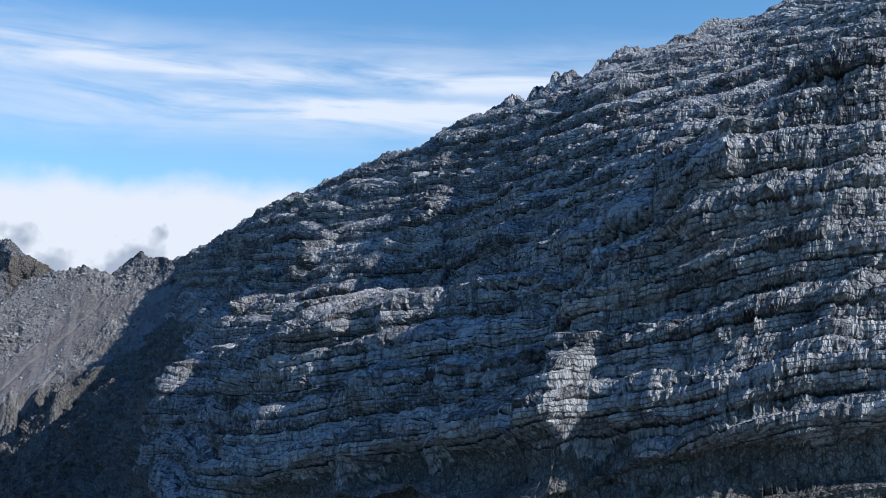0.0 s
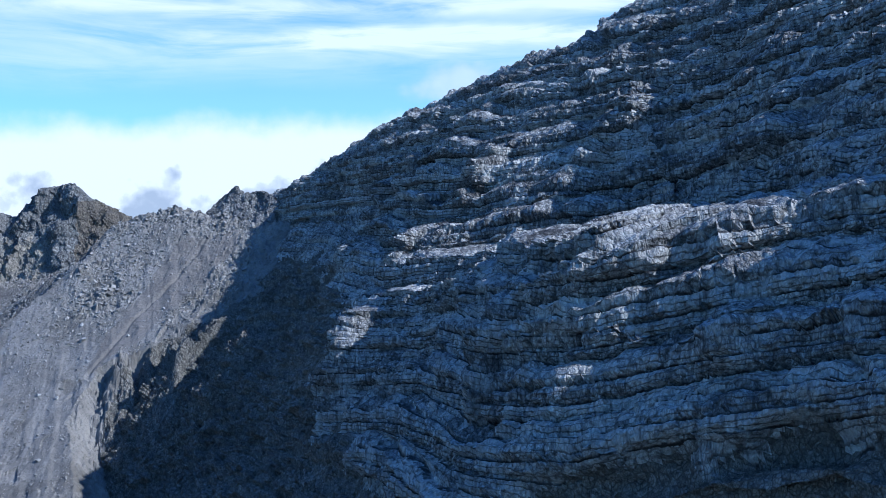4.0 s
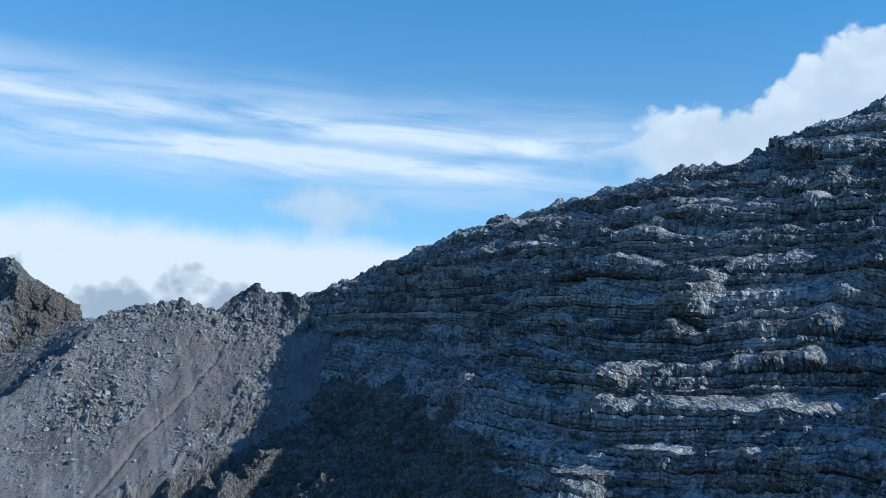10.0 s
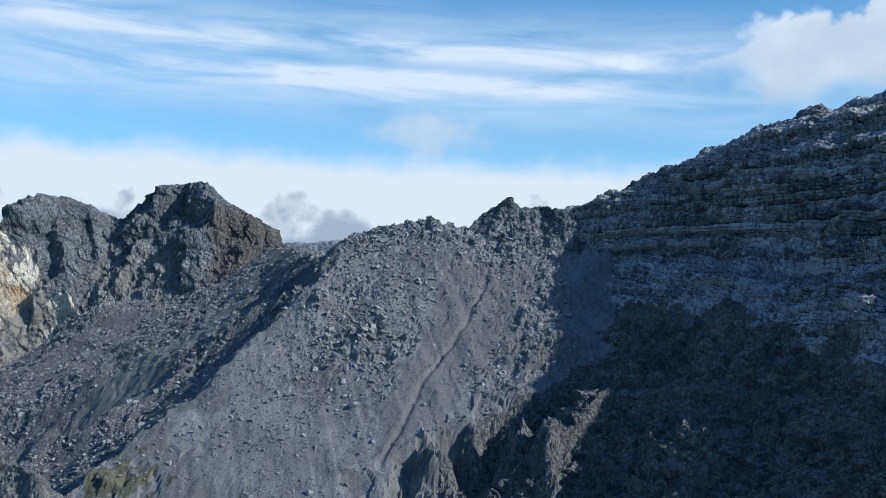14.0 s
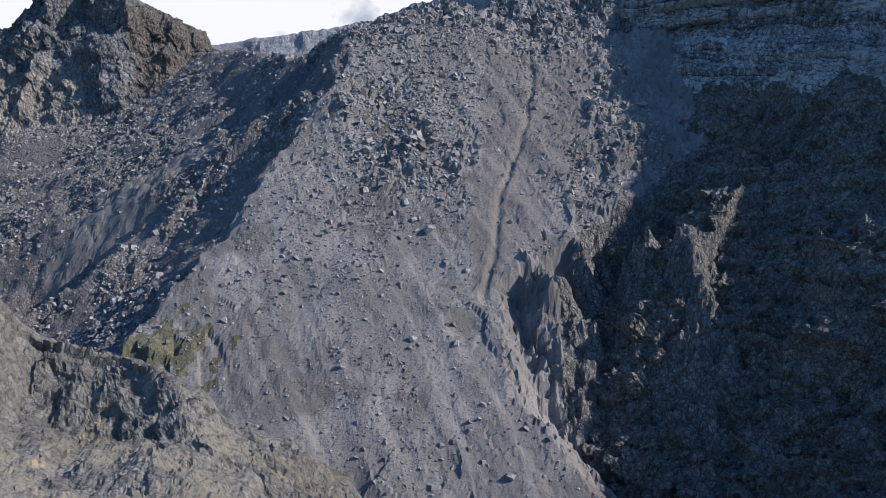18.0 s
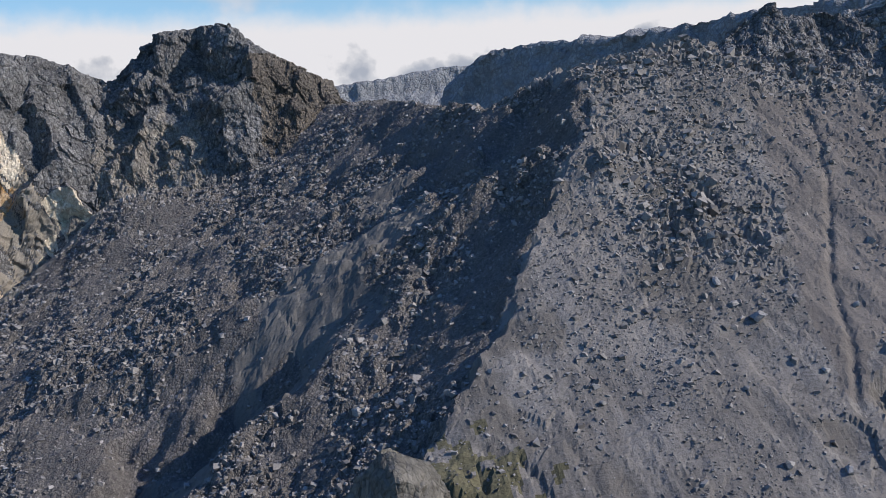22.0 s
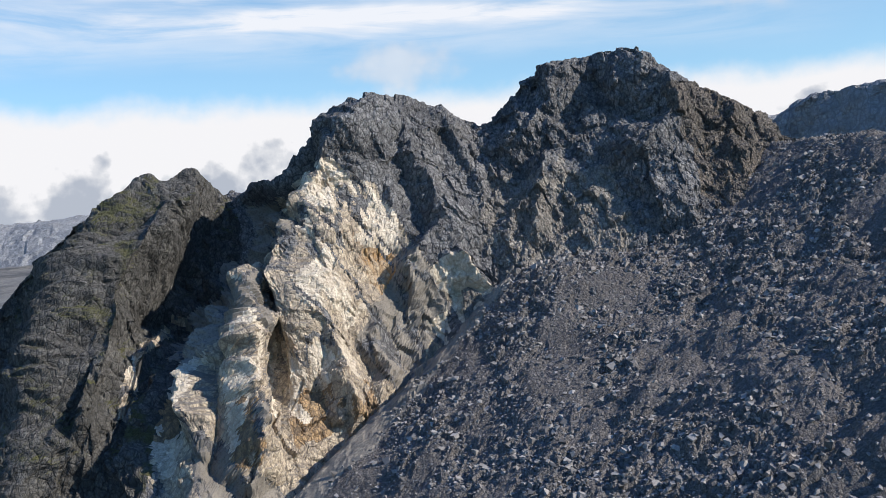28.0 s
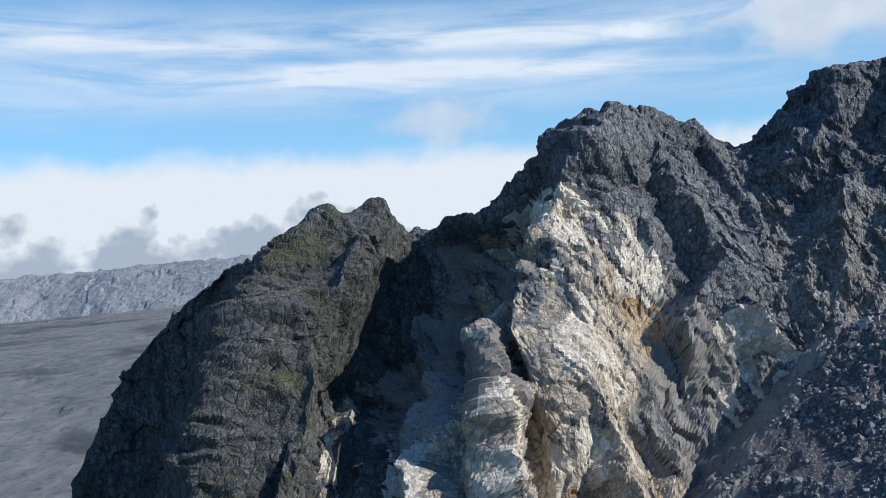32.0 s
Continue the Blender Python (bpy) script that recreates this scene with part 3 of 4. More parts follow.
    [(150, 930, 540), (-60, 850, 630), (-109, 778, 674), (-80, 618, 634), (-75, 540, 586), (-78, 482, 580), (-122, 438, 510), (-175, 380, 410)],
    [(100, 950, 540), (-90, 885, 615), (-154, 806, 659), (-120, 678, 620), (-112, 582, 591), (-130, 535, 558), (-168, 508, 490), (-222, 458, 400)],
    [(60, 970, 530), (-130, 890, 600), (-187, 834, 642), (-150, 734, 604), (-150, 654, 582), (-190, 628, 536), (-230, 600, 482), (-282, 548, 390)],
    [(0, 1000, 520), (-180, 900, 585), (-226, 852, 624), (-200, 800, 594), (-208, 733, 561), (-236, 692, 536), (-278, 655, 488), (-330, 605, 385)],
    [(-40, 1020, 510), (-220, 920, 575), (-262, 856, 604), (-246, 830, 584), (-250, 778, 552), (-274, 712, 520), (-310, 668, 478), (-352, 620, 385)],
]
# towers and gaps of the crest: x, rise, half width
CREST = ((40, 7, 8), (53, -3, 5), (75, 4, 4), (97, 4, 6), (120, 3, 10), (148, -3, 4), (190, 5, 9), (235, -5, 22), (268, 3, 10), (313, 7, 10), (330, -4, 6),
         (-40, 2.5, 16), (-19, -1.5, 4), (4, 3, 6), (16, -2, 4), (-117, 2, 5), (-126, -2, 4), (-152, 2, 6), (-190, 2, 5))


# noses and knobs of the wall: x, y, height of the top, half width, how far it runs down, how far it stands out
NOSES = ((52, 293, 611, 11, 45, 8), (42, 284, 580, 8, 30, 6), (82, 300, 642, 26, 26, 9), (125, 295, 668, 20, 30, 9), (-49, 388, 594, 22, 16, 9), (-64, 408, 573, 8, 24, 7),
         (-17, 343, 573, 7, 8, 6), (-77, 485, 580, 18, 12, 8), (-129, 533, 559, 14, 18, 8), (-112, 678, 635, 8, 22, 7), (-154, 690, 622, 7, 18, 7), (-70, 594, 632, 9, 14, 7),
         (-4, 564, 650, 13, 18, 8), (-155, 646, 589, 8, 10, 6), (-108, 574, 591, 12, 9, 7), (-219, 647, 538, 14, 26, 8), (-253, 690, 542, 10, 26, 7), (4, 457, 626, 20, 8, 6), (0, 400, 603, 25, 9, 6))


def strata(x, y, z):
    """The number of the bed at arrays of places: beds 4.4 m thick that dip along the wall, steeper at its near end."""
    s = 0.83 * y - 0.55 * x
    dip = np.interp(s, (-200, 330, 420, 520, 900), (-116, 0, 13, 21, 33))
    return (z + dip + 4 * fbm(x / 110, y / 110, 0, 3, 0.5, 3)) / 4.4 + 0.22 * value_noise(x / 40, y / 40, 0, 9)


def wall_relief(g, row):
    """Rounded beds one over another with deep joints between, cut by upright cracks, with ledges and noses."""
    x, y, z = g[..., 0], g[..., 1], g[..., 2]
    n = normals(g)
    n = sum(np.roll(n, k, axis=1) for k in range(-4, 5))
    n /= np.linalg.norm(n, axis=2, keepdims=True) + 1e-9
    s = 0.83 * y - 0.55 * x
    big = fbm(x / 50, y / 50, z / 60, 3, 0.5, 5)
    patch = smooth(-0.5, 0.5, value_noise(x / 38, y / 38, z / 30, 19))
    gully = 0.6 * fbm(s / 26, z / 150, y / 300, 3, 0.5, 22, True) + 0.55 * fbm((s + 0.25 * z) / 10, z / 60, 0, 3, 0.5, 23, True) - 0.55
    steep = smooth(0.8, 0.5, n[..., 2])
    course = strata(x, y, z)
    bed, f = np.floor(course), course - np.floor(course)
    along = s + 3 * value_noise(bed * 7.7, s / 12, 0, 55) + 1.2 * value_noise(s / 3, z / 3, 0, 56)
    step_out = value_noise(bed * 3.7, s / 45, 0, 51) + 0.6 * value_noise(bed * 9.1, s / 14, 0, 52)
    round_top = 1 - np.abs(2 * f - 0.95) ** 5
    stack = facets(along / 5.5, bed * 1.0, y / 40, 24)
    flute = fbm(along / 2.4, bed * 5.3, z / 16, 3, 0.55, 12, True) - 0.5
    third = course * 3 + 0.3 * value_noise(s / 9, z / 9, 0, 53)
    tf = third - np.floor(third)
    thin = 1 - np.abs(2 * tf - 1) ** 2 + 0.7 * value_noise(np.floor(third) * 4.3, s / 16, 0, 54)
    chips = facets(s / 1.6, z / 1.2, (x + y) / 3, 26)
    d = 4.2 * big + 2.6 * gully + (1.3 + 0.4 * steep) * (round_top - 0.5) + (1.1 + 0.6 * steep) * step_out
    d = d + (0.2 + 0.9 * steep) * stack + (0.1 + 0.2 * patch + 0.7 * steep) * flute * round_top + 0.6 * thin + 0.16 * chips
    # the undercut foot of its near end
    lip = np.interp(x, (-110, -61, 24, 100, 300), (505, 536, 559, 566, 575)) + 3.5 * fbm(x / 22, y / 22, 0, 3, 0.5, 34)
    under = smooth(3, -5, z - lip)
    d = d * (1 - 0.4 * under) - 10 * under
    # towards the col the lower wall breaks up into crags
    tail = smooth(-110, -185, x) * smooth(588, 562, z + 6 * big)
    crag = 2.6 * facets(s / 11, z / 9, (x + y) / 11, 57) + 1.6 * facets(s / 4.5, z / 4.5, (x + y) / 4.5, 58) + 0.6 * facets(s / 1.8, z / 1.8, (x + y) / 1.8, 59)
    d = d * (1 - 0.7 * tail) + 0.9 * tail * crag
    nose = np.zeros(x.shape)
    for nx, ny, top, wide, down, out in NOSES:
        ns = 0.83 * ny - 0.55 * nx
        away = (s - ns) / wide + 0.35 * value_noise(s / 9, z / 9, 0, 33)
        nose = nose + 1.55 * out * np.exp(-np.abs(away) ** 3) * smooth(top + 2.5, top - 2.0, z + 0.06 * (s - ns)) * smooth(top - 2.4 * down, top - 0.5 * down, z) * (np.abs(x - nx) < 60)
    out = g + n * d[..., None] + nose[..., None] * np.array((-0.5, -0.82, 0.15))
    return out, course, tail, under


def terraced(g, first, rows):
    """The front below the crest cut into steps along the beds, steep risers over flat treads, with its rows spaced anew down the line."""
    front = g[:, first:]
    x, y, z = front[..., 0], front[..., 1], front[..., 2].copy()
    s = 0.83 * y - 0.55 * x
    begin = smooth(0, 90, np.arange(front.shape[1]))[None, :] * (1 - 0.75 * smooth(-120, -195, x) * smooth(588, 562, z)) * (1 - 0.7 * smooth(-100, -180, x))
    where = smooth(-0.6, 0.3, fbm(s / 80, z / 30, 0, 3, 0.5, 28))
    for many, share, lo, hi, seed in ((3.4, 0.92, 0.74, 0.97, 8), (1.0, 0.7, 0.6, 0.95, 9)):
        w = (strata(x, y, z) + 1.1 * value_noise(s / 55, z / 45, 0, seed + 7) + 0.3 * value_noise(s / 14, z / 30, 0, seed + 8)) / many
        u = w - np.floor(w)
        keep = share * (0.55 + 0.45 * where) * (0.45 + 0.55 * smooth(-0.7, 0.1, value_noise(np.floor(w) * 5.1, s / 45, 0, seed + 3)))
        z = z + begin * keep * many * 4.4 * (smooth(lo, hi, u) - u + 0.25)
    out = np.empty((g.shape[0], rows, 3))
    for i in range(g.shape[0]):
        line = np.stack([x[i], y[i], z[i]], -1)
        step = np.linalg.norm(np.diff(line, axis=0), axis=1) * np.interp(line[1:, 2], (430, 470, 500), (0.35, 0.5, 1.0))
        d = np.r_[0, np.cumsum(step)]
        at = np.linspace(0, d[-1], rows)
        for k in range(3):
            out[i, :, k] = np.interp(at, d, line[:, k])
    return np.concatenate([g[:, first - 120:first:2], out], axis=1)


fine_wall = loft(WALL, 880, 1500, 0.3)
fine_row = crest_row(WALL, 1500, 2)
wall_plain = terraced(fine_wall, fine_row, 610)
row = 60
wall_grid, wall_beds, wall_tail, wall_under = wall_relief(wall_plain, row)
cx, cy = wall_plain[..., 0], wall_plain[..., 1]
teeth = np.clip(fbm((cx - cy) / 13, 0 * cx, 0, 5, 0.62, 31), -0.35, 1.0) * (4.0 + 5.0 * smooth(0, 40, cx)) + 2.2 * np.clip(fbm((cx - cy) / 4.5, 0 * cx, 0, 3, 0.6, 32), -0.5, 1)
near_crest = np.exp(-((np.arange(670) - row) / 9.0) ** 2)[None, :]
for bx, rise, wide in CREST:
    teeth = teeth + rise * np.exp(-(((cx - bx) / wide) ** 4))
wall_grid[..., 2] += near_crest * teeth * (0.6 + 0.4 * smooth(-40, 30, cx))
wall_grid = settle(wall_grid, wall_plain, row, 90, 60)[:, row - 60:]
down = np.arange(wall_grid.shape[1])[None, :] + 14 * fbm(wall_grid[..., 0] / 18, wall_grid[..., 1] / 18, 0, 3, 0.5, 35)
rows_at = [76, 240, 400]
wall_part = sum((down > r).astype(int) for r in rows_at)
foot = wall_under[:, row - 60:] + 0.3 * fbm(wall_grid[..., 0] / 12, wall_grid[..., 1] / 12, wall_grid[..., 2] / 9, 4, 0.55, 36) > 0.6
wall_part[foot] = 4
wall_part[wall_tail[:, row - 60:] + 0.35 * fbm(wall_grid[..., 0] / 16, wall_grid[..., 1] / 16, wall_grid[..., 2] / 16, 3, 0.5, 38) > 0.5] = 5
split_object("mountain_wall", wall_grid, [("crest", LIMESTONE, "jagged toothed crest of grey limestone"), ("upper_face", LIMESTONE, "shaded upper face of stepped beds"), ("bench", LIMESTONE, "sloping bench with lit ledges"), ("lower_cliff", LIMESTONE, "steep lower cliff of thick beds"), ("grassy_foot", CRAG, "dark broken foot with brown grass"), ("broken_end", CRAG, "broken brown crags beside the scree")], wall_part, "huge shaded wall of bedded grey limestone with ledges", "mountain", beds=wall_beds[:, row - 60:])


# ---- the debris slopes below the col ----
SPUR_Y = (600, 650, 702, 732, 755, 787, 815, 860, 905, 960, 1100)
SPUR_X = (-500, -475, -443, -417, -398, -374, -350, -345, -358, -372, -385)


BRINK_RIBS = ((-306, 716, 529, -299, 692, 520, 1.5), (-299, 692, 520, -291, 672, 484, 1.8), (-284, 722, 534, -284, 702, 521, 1.6), (-284, 702, 521, -282, 690, 496, 2.0),
              (-256, 686, 535, -258, 668, 521, 1.6), (-258, 668, 521, -258, 650, 495, 2.2), (-268, 694, 537, -272, 676, 508, 2.2))


def debris_height(x, y):
    """The lit scree face, the spur on its edge, the blocky slope beyond it, and the drop over the chasm."""
    lit = 0.107 * x + 0.65 * y + 98.6 - 3 + 6 * np.exp(-((y - 835) / 40) ** 2) * smooth(-270, -300, x)
    left = 0.452 * x + 0.239 * y + 538.1 + 14 * (np.clip(x + 470, -80, 120) / 100) ** 2 - 6
    left = np.minimum(left, 601 - 0.28 * np.maximum(x + 392, 0))
    # long steps that run beside the spur
    p, r = -0.77 * (x + 443) + 0.63 * (y - 702), 0.63 * (x + 443) + 0.77 * (y - 702)
    p = p + 9 * fbm(x / 40, y / 40, 0, 3, 0.5, 37) + 7 * fbm(x / 17, y / 17, 0, 3, 0.5, 38)
    reach = smooth(205, 165, r)
    # a rib, the steep dusty trough beside it, and the raised front of the block field
    left = left + reach * (1 - 0.2 * np.exp(-((r - 95) / 28) ** 2)) * (0.8 + 0.35 * smooth(-0.4, 0.3, fbm(x / 33, y / 33, 0, 3, 0.5, 35))) * np.interp(p, (18, 34, 52, 60, 106, 122, 150, 176, 200, 215), (0, -2, 6, 5, -14, -2, 0, 3, -3, 0))
    left = left + 12 * np.exp(-((x + 530) / 32) ** 2 - ((y - 1030) / 36) ** 2)
    # the runnel along the foot of the ochre mountain
    runnel = np.interp(y, (880, 940, 972, 1013, 1045, 1080, 1100), (-735, -685, -650, -610, -570, -530, -510))
    left = left - 4 * np.exp(-((x - runnel) / 7) ** 2) - 0.75 * np.maximum(runnel - x, 0)
    spur = np.interp(y, SPUR_Y, SPUR_X) + 4 * fbm(y / 20, x * 0, 0, 4, 0.55, 39) + 2.5 * fbm(x / 7, y / 7, 0, 3, 0.5, 40)
    # the top of the scree, and its fall behind
    crown = np.interp(x, (-372, -360, -345, -316, -292, -272, -255, -235), (590, 598, 606, 613, 618, 609, 603, 600))
    back = crown - 0.42 * np.maximum(y - np.interp(x, (-380, -360, -316, -289, -240), (960, 905, 853, 833, 840)), 0)
    flank = np.minimum(lit, np.maximum(back, 540)) - np.interp(y, (700, 775, 805, 850, 960), (1.15, 1.05, 0.6, 0.45, 0.4)) * np.maximum(spur - x, 0)
    z = np.minimum(lit, np.where(x < spur, np.maximum(left, flank), 9999))
    z = np.where(x > spur, np.minimum(z, np.maximum(back, 540)), z)
    # the chasm under the wall
    brink = np.interp(y, (560, 632, 664, 682, 703, 712, 740), (-285, -307, -322, -318, -316, -292, -230))
    z = z - 1.25 * np.maximum(x - brink, 0) * smooth(735, 700, y)
    # ribs that stand out of the chasm's edge: two ends of each crest, and how steep its sides are
    wob = 2.5 * fbm(x / 9, y / 9, 0, 4, 0.55, 77) + 1.2 * facets(x / 5, y / 5, 0 * x, 78)
    for ax, ay, at, bx, by, bt, fall in BRINK_RIBS:
        ux, uy = bx - ax, by - ay
        k = np.clip(((x - ax) * ux + (y - ay) * uy) / (ux * ux + uy * uy), 0, 1)
        z = np.maximum(z, at + k * (bt - at) - fall * np.maximum(np.hypot(x - ax - k * ux, y - ay - k * uy) + wob, 0))
    return np.maximum(z, 330 + 0.0 * x)


def debris_left(x, y):
    return smooth(8, -8, x - np.interp(y, SPUR_Y, SPUR_X))


def chute_line(y):
    return np.interp(y, (690, 701, 713, 735, 758, 796, 820), (-325, -321, -314, -306, -292, -274, -268))


def chute(x, y):
    """The smooth strip of brown dirt on both sides of the gully."""
    west, east = np.interp(y, (702, 721, 749, 787, 815), (-325, -321, -313, -298, -284)), np.interp(y, (702, 713, 735, 759, 795, 815), (-316, -305, -286, -266, -248, -250))
    ragged = 3.5 * fbm(x / 9, y / 12, 0, 3, 0.5, 58)
    return smooth(-3, 3, x - west + ragged) * smooth(3, -3, x - east + ragged) * smooth(697, 704, y) * smooth(822, 800, y)


def trough(x, y):
    """The dusty shaded trough between the rib and the block field."""
    p, r = -0.77 * (x + 443) + 0.63 * (y - 702), 0.63 * (x + 443) + 0.77 * (y - 702)
    p = p + 9 * fbm(x / 40, y / 40, 0, 3, 0.5, 37) + 7 * fbm(x / 17, y / 17, 0, 3, 0.5, 38) + 9 * fbm(x / 12, y / 18, 0, 4, 0.55, 36)
    return smooth(62, 70, p) * smooth(112, 104, p) * smooth(185, 160, r) * smooth(-0.45, 0.05, fbm(x / 26, y / 26, 0, 3, 0.5, 33) + 0.5 * smooth(90, 30, r))


def debris_relief(x, y):
    left = debris_left(x, y)
    rough = smooth(-0.35, 0.35, fbm(x / 22, y / 40, 0, 3, 0.5, 41))
    lumps = fbm(x / 14, y / 14, 0, 3, 0.5, 43)
    wx, wy = x + 2 * fbm(x / 7, y / 7, 0, 2, 0.5, 44), y + 2 * fbm(x / 7, y / 7, 0, 2, 0.5, 45)
    block = facets(wx / 5.5, wy / 5.5, 0 * x, 47) * 0.8 + facets(wx / 2.4, wy / 2.4, 0 * x, 49) * 0.6
    run = fbm((x + 0.25 * y) / 5, y / 70, 0, 3, 0.5, 53)
    gully = -1.15 * np.exp(-((x - chute_line(y) - 1.0 * fbm(y / 9, 0 * x, 0, 3, 0.6, 59)) / 1.4) ** 2) * smooth(690, 705, y) * smooth(838, 800, y)
    dirt = chute(x, y)
    bouldery = 1.3 * np.exp(-(((x + 334) / 24) ** 2 + ((y - 776) / 32) ** 2)) * smooth(-0.5, 0.3, fbm(x / 14, y / 14, 0, 3, 0.5, 71)) + 0.8 * smooth(815, 840, y) + 0.8 * smooth(-300, -262, x) * smooth(700, 760, y)
    brink = np.interp(y, (560, 632, 664, 682, 703, 712, 740), (-285, -307, -322, -318, -316, -292, -230))
    bouldery = bouldery + 0.9 * smooth(-3, 2, x - brink) * smooth(735, 700, y)
    bouldery = bouldery * (1 - 0.9 * dirt)
    rough = rough * (1 - 0.85 * trough(x, y))
    side = (1 - left) * (1 - np.minimum(bouldery, 1))
    hummock = facets(x / 9, y / 14, 0 * x, 65) * smooth(-0.1, 0.5, fbm(x / 35, y / 35, 0, 3, 0.5, 63))
    return (1.0 + 0.6 * left) * lumps + (0.18 + 0.14 * smooth(720, 790, y) + 1.0 * left * rough + 1.7 * np.minimum(bouldery, 1.6) * (1 - left)) * block + 0.6 * side * run + 1.4 * (1 - left) * (1 - dirt) * hummock + gully


gx_, gy_ = np.meshgrid(np.linspace(-760, -200, 620), np.linspace(570, 1110, 600), indexing="ij")
gz_ = debris_height(gx_, gy_)
gz_ = gz_ + debris_relief(gx_, gy_)
gz_ += 4.5 * np.exp(-(((gx_ + 357) / 7) ** 2 + ((gy_ - 788) / 9) ** 2)) * (1 + 0.3 * facets(gx_ / 4, gy_ / 4, 0 * gx_, 64))
knoll = np.exp(-(((gx_ + 424) / 18) ** 2 + ((gy_ - 700) / 13) ** 2))
gz_ += knoll * (0.9 + 0.7 * facets(gx_ / 4.5, gy_ / 4.5, 0 * gx_, 66) + 0.5 * fbm(gx_ / 3, gy_ / 3, 0, 3, 0.5, 68))
slope_part = (debris_left(gx_, gy_) + 0.3 * fbm(gx_ / 9, gy_ / 9, 0, 3, 0.5, 60) > 0.5).astype(int)
away = gx_ - np.interp(gy_, (880, 940, 972, 1013, 1045, 1080, 1100), (-735, -685, -650, -610, -570, -530, -510))
slope_part[(away < 32 + 7 * fbm(gx_ / 14, gy_ / 14, 0, 3, 0.5, 69)) & (gy_ > 860)] = 3
slope_part[chute(gx_, gy_) > 0.5] = 5
slope_part[(trough(gx_, gy_) > 0.5) & (slope_part == 1)] = 6
slope_part[(knoll + 0.8 * fbm(gx_ / 5, gy_ / 5, 0, 3, 0.5, 67) > 0.5) & (knoll > 0.18)] = 2
over = gx_ - np.interp(gy_, (560, 632, 664, 682, 703, 712, 740), (-285, -307, -322, -318, -316, -292, -230))
slope_part[(over + 4 * fbm(gx_ / 8, gy_ / 8, 0, 3, 0.5, 70) > 2 + 16 * smooth(-280, -294, gx_)) & (gy_ < 738)] = 4
split_object("scree_slope", np.stack([gx_, gy_, gz_], -1), [("scree_face", SCREE, "smooth sunlit face of grey scree"), ("rubble_field", RUBBLE, "dark blocky rubble field in half shade"), ("grassy_ledge", GRASS, "rocky ledge with brown green grass"), ("gravel_chute", GRAVEL, "pale gravel chute beside the ochre cliff"), ("brink_crag", CRAG, "broken crag where the scree ends"), ("dirt_chute", DIRT, "smooth brown dirt chute with a gully"), ("dust_trough", DUST, "smooth trough of fine dust, coloured darker for its shade")], slope_part, "steep grey scree and rubble slope below the col", "scree slope", "structure")


# ---- the tooth on the col ----
TOOTH = [
    [(-292, 880, 585), (-287, 858, 606), (-289, 846, 600), (-292, 830, 585)],
    [(-274, 884, 585), (-273, 858, 620), (-274, 849, 613), (-278, 828, 588)],
    [(-262, 884, 585), (-263, 857, 627), (-262, 849, 620), (-266, 826, 588)],
    [(-258, 884, 585), (-258, 855, 631), (-258, 849, 622), (-260, 824, 588)],
    [(-252, 880, 585), (-252, 853, 626), (-253, 845, 617), (-255, 822, 588)],
    [(-240, 874, 585), (-239, 850, 626), (-241, 842, 614), (-244, 816, 586)],
    [(-229, 866, 585), (-229, 842, 623), (-232, 832, 610), (-236, 810, 584)],
    [(-221, 856, 580), (-221, 834, 616), (-224, 824, 602), (-229, 803, 580)],
]
grid_object("rock_tooth", cliffs(TOOTH, 150, 130, 1.8, 12, 61), BLACKROCK, "dark rock tooth standing on the col", "rock")

# ---- the black peak ----
PEAK = [
    [(-395, 1110, 560), (-400, 1068, 596), (-406, 1058, 590), (-415, 1040, 575), (-425, 1000, 540)],
    [(-405, 1140, 560), (-424, 1087, 620), (-432, 1070, 602), (-440, 1050, 585), (-445, 1000, 540)],
    [(-440, 1160, 560), (-460, 1098, 640), (-465, 1080, 612), (-468, 1062, 592), (-470, 1010, 545)],
    [(-460, 1165, 560), (-475, 1103, 653), (-480, 1086, 622), (-484, 1068, 592), (-488, 1015, 540)],
    [(-480, 1165, 560), (-492, 1106, 652), (-498, 1090, 616), (-504, 1072, 588), (-510, 1020, 535)],
    [(-505, 1170, 560), (-516, 1117, 648), (-518, 1098, 614), (-522, 1078, 584), (-528, 1030, 535)],
    [(-525, 1170, 560), (-533, 1116, 632), (-534, 1098, 608), (-538, 1078, 582), (-545, 1030, 530)],
    [(-540, 1170, 560), (-547, 1115, 621), (-548, 1098, 600), (-550, 1076, 578), (-556, 1030, 530)],
    [(-560, 1170, 555), (-562, 1118, 612), (-562, 1100, 595), (-563, 1078, 570), (-568, 1030, 525)],
]
PEAK_RIDGES = [(18, 22, 34, ((-472, 638), (-463, 632), (-459, 615), (-476, 598))), (9, 12, 12, ((-506, 648), (-511, 630), (-528, 612))), (9, 10, 12, ((-518, 600), (-522, 585), (-530, 570))), (8, 9, 12, ((-440, 632), (-434, 612), (-440, 595)))]
peak = cliffs(PEAK, 400, 300, 5.0, 28, 71, -0.4, broken=1.5, fine=0.35, plane=1.0, ribs=0.7, ridges=PEAK_RIDGES)
ragged = 7 * fbm(peak[..., 0] / 14, peak[..., 1] / 14, peak[..., 2] / 14, 3, 0.5, 73)
brown = (peak[..., 0] + ragged > -458) & (peak[..., 2] < 634)
split_object("black_peak", peak, [("summit_rock", BLACKROCK, "dark jagged summit rock"), ("brown_flank", BROWNROCK, "warm brown broken flank"), ("pale_foot", GREYROCK, "pale grey broken foot")], np.where((peak[..., 2] + 1.5 * ragged < 596) & (peak[..., 0] + ragged < -490), 2, brown.astype(int)), "jagged dark rock peak in half shade", "mountain")

# ---- the ochre mountain with the torn face ----
OCHRE = [
